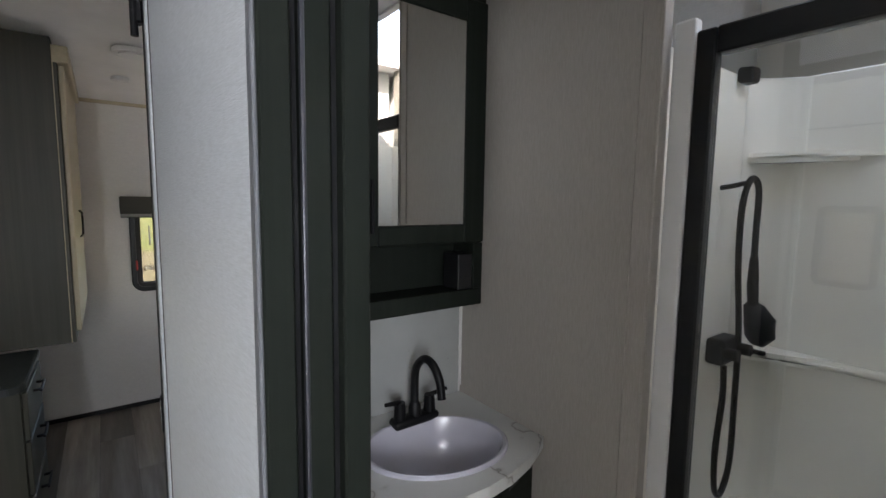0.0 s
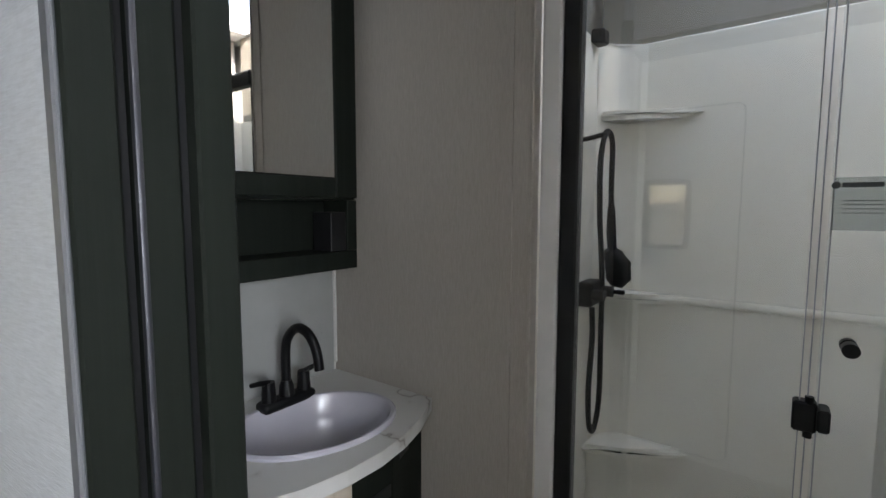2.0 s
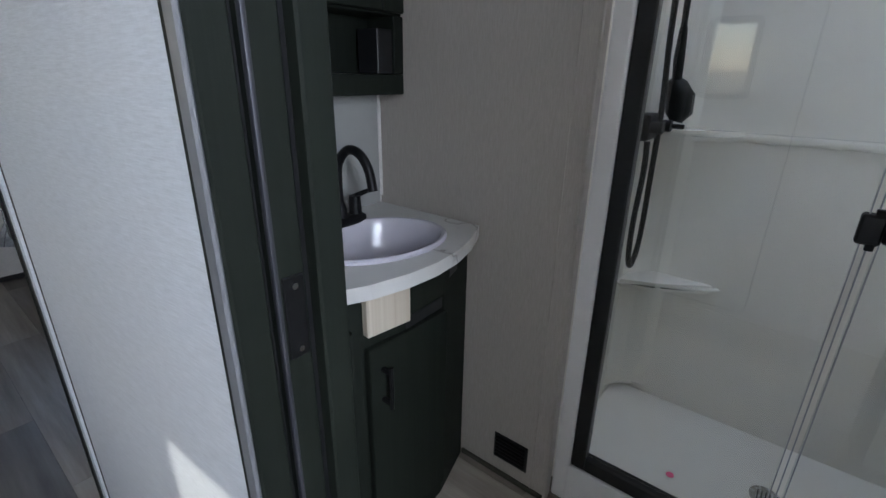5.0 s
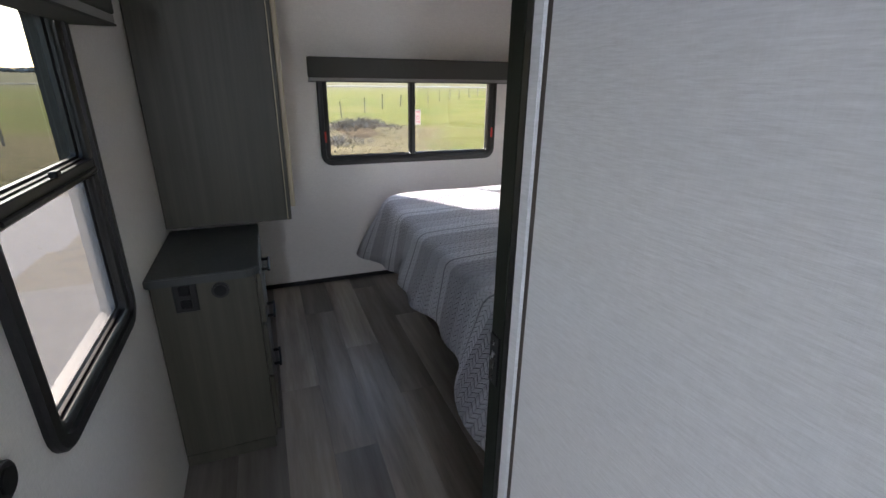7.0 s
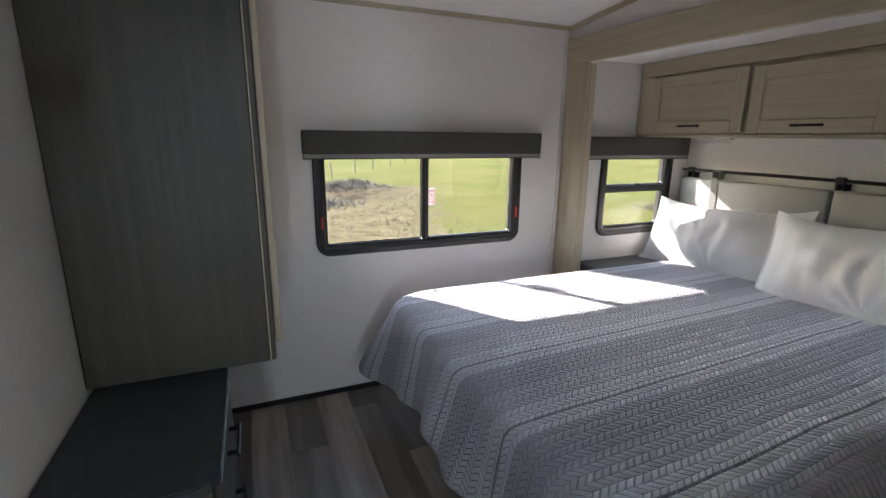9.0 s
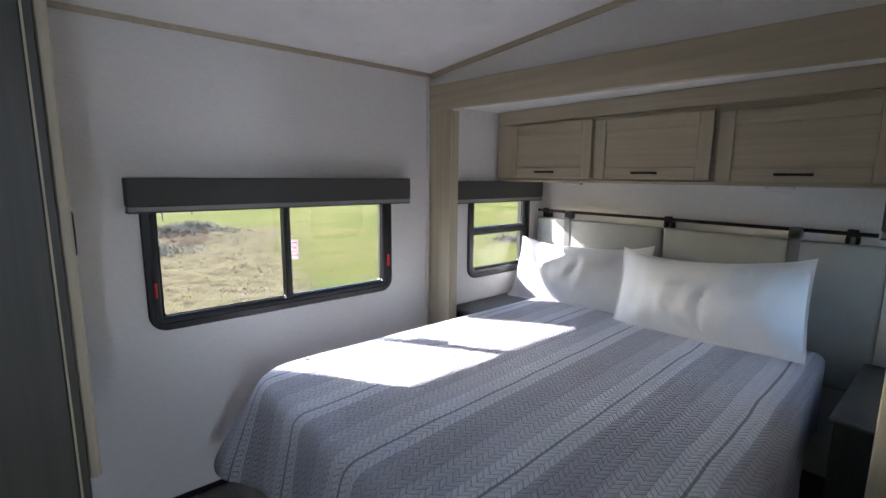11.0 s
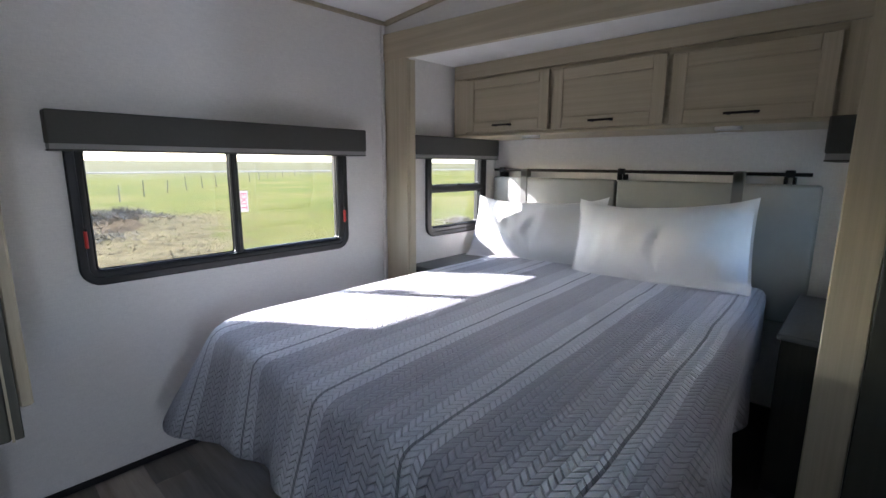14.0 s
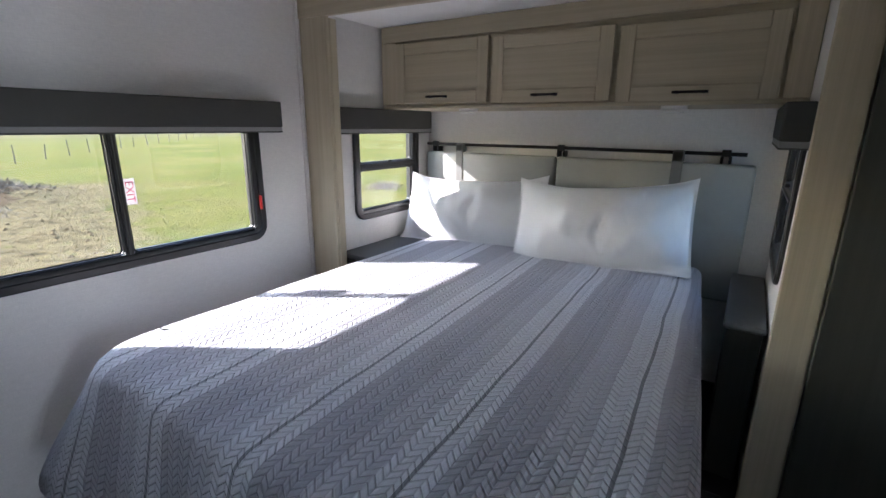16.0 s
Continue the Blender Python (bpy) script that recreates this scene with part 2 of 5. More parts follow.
def marble(name):
    m, nt, b = nodes_of(name)
    v = coords(nt)
    w = noise_tex(nt, v, 3.2, 4, 0.55)
    vein = math_node(nt, "ABSOLUTE", math_node(nt, "SUBTRACT", w, 0.5))
    col = ramp(nt, vein, [(0.0, (0.22, 0.20, 0.18)), (0.006, (0.50, 0.48, 0.46)), (0.022, (0.58, 0.57, 0.55)), (0.3, (0.64, 0.63, 0.61))])
    nt.links.new(col, b.inputs["Base Color"])
    b.inputs["Roughness"].default_value = 0.28
    return m


M_WALL = linen("linen_wall", (0.79, 0.77, 0.74), 0.5, 0.5, tone=0.14)
# same vinyl as the walls; the daylight's blue is mixed into its colour
M_WALL_H = linen("linen_panel_blue_lit", (0.58, 0.60, 0.63), 0.2, 0.8, tone=0.13)
# wall linen again, its colour lowered to carry the bathroom's shade
M_WALL_V = linen("linen_bath_shaded", (0.43, 0.395, 0.352), 0.85, 0.15, tone=0.13)
M_CEIL = plain("ceiling_white", (0.90, 0.89, 0.87), 0.7, var=0.04, grain=0.15)
M_GREEN = wood("sage_stained_trim", (0.0105, 0.0135, 0.0102), (0.018, 0.0225, 0.0172), "z", 0.6, 40, spec=0.18)
M_DARKWOOD = wood("grey_wood_cabinet", (0.048, 0.046, 0.033), (0.090, 0.085, 0.063), "z", 0.5, 30)
# Darker copy of the grey cabinet wood, with shade put into its colour
M_DEEPWOOD = wood("shade_darkened_wood", (0.030, 0.031, 0.022), (0.055, 0.055, 0.041), "z", 0.45, 30)
M_TAN = wood("taupe_wood", (0.46, 0.395, 0.27), (0.62, 0.54, 0.385), "z", 0.5, 34)
M_TAN_Y = wood("taupe_wood_level", (0.46, 0.395, 0.27), (0.62, 0.54, 0.385), "y", 0.5, 34)
M_FLOOR = wood("vinyl_plank", (0.15, 0.126, 0.102), (0.50, 0.455, 0.40), "y", 0.42, 9, True)
M_GAP = plain("plank_joint", (0.06, 0.05, 0.045), 0.8)
M_BLACK = plain("black_frame", (0.012, 0.012, 0.013), 0.38, var=0.2, grain=0.06)
M_BLACKM = plain("matte_black_metal", (0.014, 0.014, 0.015), 0.45, 0.6, 0.2)
M_GREYTOP = plain("slate_laminate", (0.05, 0.055, 0.055), 0.4, var=0.15, grain=0.1)
M_VAL = linen("valance_cloth", (0.078, 0.078, 0.070), 0.5, 0.5, 0.85)
M_VAL2 = linen("valance_band", (0.30, 0.295, 0.285), 0.5, 0.5, 0.85)
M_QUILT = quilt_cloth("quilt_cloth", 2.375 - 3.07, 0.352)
M_PILLOW = creased("pillow_cotton", (0.72, 0.71, 0.71))
M_LEATHER = plain("grey_leatherette", (0.30, 0.30, 0.275), 0.5, var=0.06, grain=0.35, grain_scale=420)
M_STRAP = plain("grey_strap", (0.16, 0.16, 0.15), 0.6, var=0.08, grain=0.2)
M_SHOWER = plain("glossy_white_acrylic", (0.88, 0.84, 0.76), 0.10, var=0.02)
M_WHITE = plain("white_trim", (0.78, 0.77, 0.75), 0.4, var=0.04)
M_PORC = plain("white_sink", (0.55, 0.53, 0.59), 0.16, var=0.03)
M_MARBLE = marble("marble_laminate")
# pale sheet greyed down, the shade under the cabinet put into its colour
M_SPLASH = plain("shaded_splash_sheet", (0.40, 0.405, 0.39), 0.3, var=0.10, scale=3.0)
M_GLASS = glass("window_glass", (0.92, 0.94, 0.93))
M_TINT = glass("tinted_side_glass", (0.55, 0.57, 0.55))
M_SHGLASS = glass("shower_glass", (0.965, 0.98, 0.975), 2.6)
M_SCREEN = bpy.data.materials.new("hazy_lower_pane")
M_SCREEN.use_nodes = True
_nt = M_SCREEN.node_tree
_nt.nodes.remove(_nt.nodes["Principled BSDF"])
_t, _d, _m = (_nt.nodes.new(k) for k in ("ShaderNodeBsdfTransparent", "ShaderNodeBsdfTranslucent", "ShaderNodeMixShader"))
_d.inputs[0].default_value = (0.85, 0.85, 0.84, 1)
_m.inputs[0].default_value = 0.07
_t.inputs[0].default_value = (0.44, 0.43, 0.41, 1)
_nt.links.new(_t.outputs[0], _m.inputs[1])
_nt.links.new(_d.outputs[0], _m.inputs[2])
_nt.links.new(_m.outputs[0], _nt.nodes["Material Output"].inputs[0])
M_MIRROR, _nt, _b = nodes_of("mirror_silver")
_b.inputs["Base Color"].default_value = (0.82, 0.83, 0.83, 1)
_b.inputs["Metallic"].default_value = 1
_b.inputs["Roughness"].default_value = 0.02
M_EDGE = plain("grey_vinyl_edge", (0.17, 0.175, 0.19), 0.45, var=0.06)
M_BEAD = plain("highlight_bead_grey", (0.055, 0.055, 0.065), 0.35, 0.3, var=0.1)
M_SEAL = plain("clear_vinyl_seal", (0.36, 0.37, 0.37), 0.3)
M_BEIGE = plain("beige_upper_wall", (0.27, 0.245, 0.205), 0.6, var=0.06)
M_CHROME = plain("steel", (0.55, 0.55, 0.56), 0.25, 1.0, 0.08)
M_RED = plain("red_plastic", (0.62, 0.03, 0.02), 0.4)
M_PAPER, _nt, _b = nodes_of("label_paper")
_b.inputs["Base Color"].default_value = (0.82, 0.80, 0.80, 1)
_b.inputs["Roughness"].default_value = 0.6
_t, _m = _nt.nodes.new("ShaderNodeBsdfTranslucent"), _nt.nodes.new("ShaderNodeMixShader")
_t.inputs[0].default_value = (0.80, 0.74, 0.74, 1)
_m.inputs[0].default_value = 0.4
_nt.links.new(_b.outputs[0], _m.inputs[1])
_nt.links.new(_t.outputs[0], _m.inputs[2])
_nt.links.new(_m.outputs[0], _nt.nodes["Material Output"].inputs[0])
M_PINK = plain("pink_print", (0.80, 0.10, 0.22), 0.6)
M_DARKPRINT = plain("dark_print", (0.08, 0.09, 0.09), 0.6)
M_RAW = wood("bare_plywood", (0.50, 0.42, 0.32), (0.72, 0.66, 0.56), "z", 0.7, 60)
M_GRASS = meadow("meadow_grass")
M_BLADE = plain("grass_blades", (0.15, 0.125, 0.035), 0.9, var=0.4, scale=0.7, spec=0.05)
M_TWIG = plain("dead_twigs", (0.17, 0.13, 0.09), 0.9, var=0.5, scale=3.0)
M_DIRT = dirt("dug_earth", (0.05, 0.032, 0.018), (0.14, 0.092, 0.047), (0.22, 0.150, 0.080), 1.3)
M_GRAVEL = dirt("gravel_lot", (0.20, 0.175, 0.145), (0.29, 0.26, 0.215), (0.38, 0.345, 0.29), 4.0)
M_ASPHALT = plain("road_asphalt", (0.085, 0.083, 0.082), 0.85, var=0.15)
M_POST = wood("weathered_post", (0.14, 0.10, 0.07), (0.26, 0.20, 0.145), "z", 0.9, 12)
M_WIRE = plain("fence_wire", (0.2, 0.19, 0.18), 0.6, 0.7)
# foliage greyed and paled, the distance haze put into its colour
M_HEDGE = plain("hazed_foliage", (0.15, 0.16, 0.16), 0.95, var=0.4, scale=0.3)
M_DIFF = plain("lamp_diffuser", (0.85, 0.85, 0.83), 0.5, var=0.02)

# ---- builders ----
BASE = {}
PLACE = Vector((0, 0, 0))
BATH = Vector((-0.05, 0, 0))  # where the bathroom block stands against the bedroom


def box(bm, x0, y0, z0, x1, y1, z1, bev=0.0, seg=1):
    """A block between two corners, its edges rounded by bev."""
    vs = [bm.verts.new((x, y, z)) for x in (x0, x1) for y in (y0, y1) for z in (z0, z1)]
    fs = [bm.faces.new([vs[i] for i in q]) for q in ((0, 1, 3, 2), (4, 6, 7, 5), (0, 4, 5, 1), (2, 3, 7, 6), (0, 2, 6, 4), (1, 5, 7, 3))]
    if bev:
        es = list({e for f in fs for e in f.edges})
        bmesh.ops.bevel(bm, geom=es, offset=bev, segments=seg, profile=0.5, affect="EDGES")
    return bm


def blk(x0, y0, z0, x1, y1, z1, bev=0.0, seg=1):
    return box(bmesh.new(), x0, y0, z0, x1, y1, z1, bev, seg)


def thing(name, base, label, category, group="", kind=""):
    ob = new(name)
    base = Vector(base) + PLACE
    ob.location = base
    ob.empty_display_size = 0.05
    BASE[ob] = Vector(base)
    return tagged(ob, label, category, group, kind)


def finish(name, bm, material, smooth=False):
    bmesh.ops.recalc_face_normals(bm, faces=bm.faces)
    me = bpy.data.meshes.new(name)
    bm.to_mesh(me)
    bm.free()
    me.materials.append(material)
    if smooth:
        me.polygons.foreach_set("use_smooth", [True] * len(me.polygons))
        me.set_sharp_from_angle(angle=radians(38))
    return me


def part(name, bm, material, parent, label="", smooth=False):
    """One mesh of its own, given in world places, under a thing or a part."""
    base = BASE[parent]
    bmesh.ops.translate(bm, vec=PLACE - base, verts=bm.verts)
    ob = new(name, finish(name, bm, material, smooth))
    ob.parent = parent
    BASE[ob] = base
    return tagged(ob, label)


def solid(name, bm, material, label, category, kind="", smooth=False, base=None):
    """A thing or a piece of the setting that is one mesh."""
    base = Vector(base or (0, 0, 0)) + PLACE
    bmesh.ops.translate(bm, vec=PLACE - base, verts=bm.verts)
    ob = new(name, finish(name, bm, material, smooth))
    ob.location = base
    BASE[ob] = base
    return tagged(ob, label, category, "", kind)


def wall_holes(axis, d0, d1, u0, u1, z0, z1, holes):
    """A wall across x (axis 'x') or y with openings (u0, z0, u1, z1) right through it."""
    bm = bmesh.new()
    us = sorted({u0, u1, *[k for h in holes for k in (h[0], h[2])]})
    zs = sorted({z0, z1, *[k for h in holes for k in (h[1], h[3])]})
    for a, b in zip(us, us[1:]):
        for c, d in zip(zs, zs[1:]):
            mu, mz = (a + b) / 2, (c + d) / 2
            if any(h[0] < mu < h[2] and h[1] < mz < h[3] for h in holes):
                continue
            box(bm, *((d0, a, c, d1, b, d) if axis == "x" else (a, d0, c, b, d1, d)))
    bmesh.ops.remove_doubles(bm, verts=bm.verts, dist=1e-5)
    dup = [f for f in bm.faces if all(len(e.link_faces) > 2 for e in f.edges)]
    inner = [f for f in dup if sum(1 for g in f.verts[0].link_faces if set(g.verts) == set(f.verts)) > 1]
    bmesh.ops.delete(bm, geom=inner, context="FACES_ONLY")
    return bm


def round_loop(u0, z0, u1, z1, r, n=6):
    pts = []
    for cu, cz, a0 in ((u1 - r, z1 - r, 0), (u0 + r, z1 - r, 90), (u0 + r, z0 + r, 180), (u1 - r, z0 + r, 270)):
        for i in range(n + 1):
            a = radians(a0 + 90 * i / n)
            pts.append((cu + r * math.cos(a), cz + r * math.sin(a)))
    return pts


def ring(axis, d0, d1, u0, z0, u1, z1, w, r, lip=0.0):
    """A window frame with rounded corners, w wide, between depths d0 (room side) and d1."""
    bm = bmesh.new()
    put = (lambda u, z, d: (d, u, z)) if axis == "x" else (lambda u, z, d: (u, d, z))
    e = 0.006 if d1 > d0 else -0.006
    loops = []
    for inset, rr, d in ((0, r, d1), (0, r, d0 + e), (0.006, r - 0.006, d0), (w * 0.55, max(r - w * 0.55, 0.012), d0), (w * 0.6, max(r - w * 0.6, 0.012), d0 + e * 1.2), (w - 0.006, max(r - w, 0.010), d0 + e * 1.2), (w, max(r - w, 0.008), d0 + 2 * e), (w, max(r - w, 0.008), d1)):
        loops.append([bm.verts.new(put(u, z, d)) for u, z in round_loop(u0 + inset, z0 + inset, u1 - inset, z1 - inset, rr)])
    n = len(loops[0])
    for a, b in zip(loops, loops[1:] + loops[:1]):
        for i in range(n):
            bm.faces.new((a[i], a[(i + 1) % n], b[(i + 1) % n], b[i]))
    return bm


def tube(points, r, n=8, closed_caps=True):
    """A round bar along a smooth line of points."""
    bm = bmesh.new()
    pts = [Vector(p) for p in points]
    rows = []
    ref = Vector((0.3, 0.5, 0.8))
    for i, p in enumerate(pts):
        d = (pts[min(i + 1, len(pts) - 1)] - pts[max(i - 1, 0)]).normalized()
        s = d.cross(ref).normalized()
        t = s.cross(d).normalized()
        rad = r[i] if isinstance(r, (list, tuple)) else r
        rows.append([bm.verts.new(p + rad * (math.cos(2 * math.pi * k / n) * s + math.sin(2 * math.pi * k / n) * t)) for k in range(n)])
    for a, b in zip(rows, rows[1:]):
        for k in range(n):
            bm.faces.new((a[k], a[(k + 1) % n], b[(k + 1) % n], b[k]))
    if closed_caps:
        bm.faces.new(rows[0])
        bm.faces.new(rows[-1])
    return bm


def curve_pts(ctrl, n=24):
    """Points on a smooth line through ctrl."""
    c = [Vector(p) for p in ctrl]
    c = [2 * c[0] - c[1]] + c + [2 * c[-1] - c[-2]]
    out = []
    for i in range(1, len(c) - 2):
        for k in range(n):
            t = k / n
            a, b, d, e = c[i - 1], c[i], c[i + 1], c[i + 2]
            out.append(0.5 * ((2 * b) + (d - a) * t + (2 * a - 5 * b + 4 * d - e) * t * t + (3 * b - a - 3 * d + e) * t ** 3))
    out.append(c[-2])
    return out


def disc(axis, c, r, d, n=24, bev=0.0):
    """A short round drum at c, of radius r, d deep along an axis."""
    bm = bmesh.new()
    ax = {"x": Vector((1, 0, 0)), "y": Vector((0, 1, 0)), "z": Vector((0, 0, 1))}[axis]
    s = Vector((0, 1, 0)) if axis != "y" else Vector((1, 0, 0))
    t = ax.cross(s)
    c = Vector(c)
    steps = [(r, 0), (r, d - bev), (r - bev, d)] if bev else [(r, 0), (r, d)]
    rows = [[bm.verts.new(c + ax * k + q * (math.cos(2 * math.pi * i / n) * s + math.sin(2 * math.pi * i / n) * t)) for i in range(n)] for q, k in steps]
    for a, b in zip(rows, rows[1:]):
        for i in range(n):
            bm.faces.new((a[i], a[(i + 1) % n], b[(i + 1) % n], b[i]))
    bm.faces.new(rows[0])
    bm.faces.new(rows[-1])
    return bm


def join(*bms):
    out = bms[0]
    for b in bms[1:]:
        me = bpy.data.meshes.new("tmp")
        b.to_mesh(me)
        b.free()
        out.from_mesh(me)
        bpy.data.meshes.remove(me)
    return out


def letters(text, size, m, material, parent, name="lettering"):
    """Flat writing as a mesh under its thing, at the world pose m."""
    cu = bpy.data.curves.new(name, "FONT")
    cu.body, cu.size, cu.align_x, cu.align_y, cu.extrude = text, size, "CENTER", "CENTER", 0.0002
    tmp = new(name, cu)
    me = bpy.data.meshes.new_from_object(tmp.evaluated_get(bpy.context.evaluated_depsgraph_get()))
    bpy.data.objects.remove(tmp)
    bm = bmesh.new()
    bm.from_mesh(me)
    bpy.data.meshes.remove(me)
    bmesh.ops.transform(bm, matrix=m, verts=bm.verts)
    return part(name, bm, material, parent)


# ---- structure ----
W, NW, EW = 0.0, 4.30, 2.345          # west wall, window wall, body's east wall (inner faces)
SN, SS, SE, SC = 4.17, 2.095, 3.33, 1.965  # the bed's slide-out: side walls, head wall, ceiling


def ceil_z(y):
    return 2.165 + 0.085 * (NW - max(y, 1.4))


# Unseen roof openings, added to bring more daylight into the bathroom
ADDED_SKYLIGHT, ADDED_VENT = (1.76, -0.12, 2.26, 0.84), (1.18, 0.42, 1.54, 0.78)


def sloped_ceiling():
    """Sloping over the bedroom, level over hall and bathroom, where two added openings let in daylight."""
    bm = bmesh.new()
    ys = [NW + 0.06, 3.3, 2.3, 1.4]
    rows = [[bm.verts.new((x, y, ceil_z(y) + dz)) for x, dz in ((W - 0.06, 0), (2.46, 0), (2.46, 0.05), (W - 0.06, 0.05))] for y in ys]
    for a, b in zip(rows, rows[1:]):
        for i in range(4):
            bm.faces.new((a[i], a[(i + 1) % 4], b[(i + 1) % 4], b[i]))
    bm.faces.new(rows[0])
    bm.faces.new(rows[-1])
    z = ceil_z(0)
    xs = sorted({W - 0.06, 2.46, ADDED_SKYLIGHT[0], ADDED_SKYLIGHT[2], ADDED_VENT[0], ADDED_VENT[2]})
    yy = sorted({-3.36, 1.399, ADDED_SKYLIGHT[1], ADDED_SKYLIGHT[3], ADDED_VENT[1], ADDED_VENT[3]})
    for a, b in zip(xs, xs[1:]):
        for c, d in zip(yy, yy[1:]):
            if any(h[0] < (a + b) / 2 < h[2] and h[1] < (c + d) / 2 < h[3] for h in (ADDED_SKYLIGHT, ADDED_VENT)):
                continue
            box(bm, a, c, z, b, d, z + 0.05)
    return bm


NWIN = (0.762, 0.848, 2.042, 1.45)
SWIN = (2.565, 0.86, 3.19, 1.45)
WWIN = (1.945, 0.755, 2.545, 1.60)
DOORWIN = (0.865, 1.15, 1.105, 1.53)
solid("ceiling", sloped_ceiling(), M_CEIL, "white sloping ceiling of the trailer", "ceiling", "structure")
solid("wall_north", wall_holes("y", NW, NW + 0.05, W - 0.05, 2.44, -0.02, 2.3, [(NWIN[0] + 0.03, NWIN[1] + 0.03, NWIN[2] - 0.03, NWIN[3] - 0.03)]), M_WALL, "pale grey linen-vinyl wall with a wide window", "wall", "structure")
solid("wall_west", wall_holes("x", W - 0.05, W, -3.3, NW, -0.02, 2.45, [(WWIN[0] + 0.03, WWIN[1] + 0.03, WWIN[2] - 0.03, WWIN[3] - 0.03), (DOORWIN[0] + 0.02, DOORWIN[1] + 0.02, DOORWIN[2] - 0.02, DOORWIN[3] - 0.02)]), M_WALL, "pale grey linen-vinyl side wall with a tall window", "wall", "structure")
solid("wall_east", wall_holes("x", EW + 0.01, EW + 0.06, -3.3, NW, -0.02, 2.45, [(SS, -0.02, SN, 1.97)]), M_WALL, "pale linen-vinyl side wall above the slide-out", "wall", "structure")
solid("wall_south", blk(W - 0.05, -3.35, -0.02, 2.46, -3.3, 2.45), M_WALL, "plain pale wall closing the living end", "wall", "structure")
solid("floor_slab", blk(W - 0.05, -3.35, -0.10, 3.38, NW + 0.05, -0.006), M_GAP, "dark subfloor under the vinyl planks", "floor", "structure")
# slide-out shell
solid("slide_wall_north", wall_holes("y", SN, SN + 0.05, EW + 0.012, SE + 0.05, 0.0, 2.02, [(SWIN[0] + 0.03, SWIN[1] + 0.03, SWIN[2] - 0.03, SWIN[3] - 0.03)]), M_WALL, "pale side wall of the bed slide-out", "wall", "structure")
solid("slide_wall_south", wall_holes("y", SS - 0.05, SS, EW + 0.012, SE + 0.05, 0.0, 2.02, [(SWIN[0] + 0.03, SWIN[1] + 0.03, SWIN[2] - 0.03, SWIN[3] - 0.03)]), M_WALL, "pale side wall of the bed slide-out", "wall", "structure")
solid("slide_wall_head", blk(SE, SS, 0.0, SE + 0.05, SN, 2.02), M_WALL, "pale wall behind the headboard", "wall", "structure")
solid("slide_ceiling", blk(EW + 0.065, SS, SC, SE, SN, SC + 0.05), M_CEIL, "white ceiling of the bed slide-out", "ceiling", "structure")
solid("slide_floor", blk(EW + 0.065, SS, 0.0, SE, SN, 0.05), M_GAP, "dark floor of the slide-out", "floor", "structure")


def fascia():
    """The header over the slide-out, a little lower towards the bathroom."""
    bm = bmesh.new()
    a, b = (NW - 0.012, 1.94, 2.09), (1.90, 1.885, 2.03)
    vs = []
    for y, z0, z1 in (a, b):
        vs.append([bm.verts.new(p) for p in ((2.325, y, z0), (2.325, y, z1), (2.352, y, z1), (2.352, y, z0))])
    for i in range(4):
        bm.faces.new((vs[0][i], vs[0][(i + 1) % 4], vs[1][(i + 1) % 4], vs[1][i]))
    bm.faces.new(vs[0])
    bm.faces.new(vs[1])
    bmesh.ops.bevel(bm, geom=list(bm.edges), offset=0.004, segments=1, affect="EDGES")
    return bm


trim = thing("slide_trim", (2.335, 3.1, 0), "taupe wood trim framing the bed slide-out", "trim", kind="structure")
part("header", fascia(), M_TAN_Y, trim)
part("post", blk(2.33, 4.085, 0.0, 2.352, 4.282, 1.94, 0.004), M_TAN, trim)
part("post", blk(2.33, 1.995, 0.0, 2.352, 2.108, 1.90, 0.004), M_TAN, trim)
# cabinet wood again, coloured darker for the shaded corner
part("side_panel", blk(2.30, 1.706, 0.0, 2.335, 1.994, 1.885, 0.003), M_DEEPWOOD, trim, "grey wood side panel, its shade put into the colour")
part("inner_edge", blk(2.353, 4.085, 0.0, 2.40, 4.10, 1.93, 0.003), M_TAN, trim)

trims = thing("trim", (1.2, 4.29, 2.1), "thin taupe ceiling and corner mouldings", "trim", kind="structure")
part("ceiling_moulding", blk(W, NW - 0.014, 2.142, EW, NW - 0.001, 2.166, 0.003), M_TAN_Y, trims)
mould = bmesh.new()
v0 = [mould.verts.new(p) for p in ((2.338, NW - 0.02, 2.140), (2.338, NW - 0.02, 2.166), (2.353, NW - 0.02, 2.166), (2.353, NW - 0.02, 2.140))]
v1 = [mould.verts.new((v.co.x, 1.81, v.co.z + 0.085 * (NW - 0.02 - 1.81))) for v in v0]
for i in range(4):
    mould.faces.new((v0[i], v0[(i + 1) % 4], v1[(i + 1) % 4], v1[i]))
mould.faces.new(v0)
mould.faces.new(v1)
part("ceiling_moulding", mould, M_TAN_Y, trims)
part("corner_moulding", blk(2.312, NW - 0.022, 0.0, 2.326, NW - 0.002, 2.14, 0.003), M_WALL, trims)
base_n = solid("baseboard", blk(0.0, NW - 0.012, 0.0, 2.33, NW - 0.0005, 0.03, 0.003), M_BLACK, "low black vinyl baseboard strip", "baseboard", "structure")

# partition between bedroom and bathroom, its doorway and the hall wall
PX0, PY0, PX1, PY1 = 0.7235, 1.661, 0.7785, 0.970


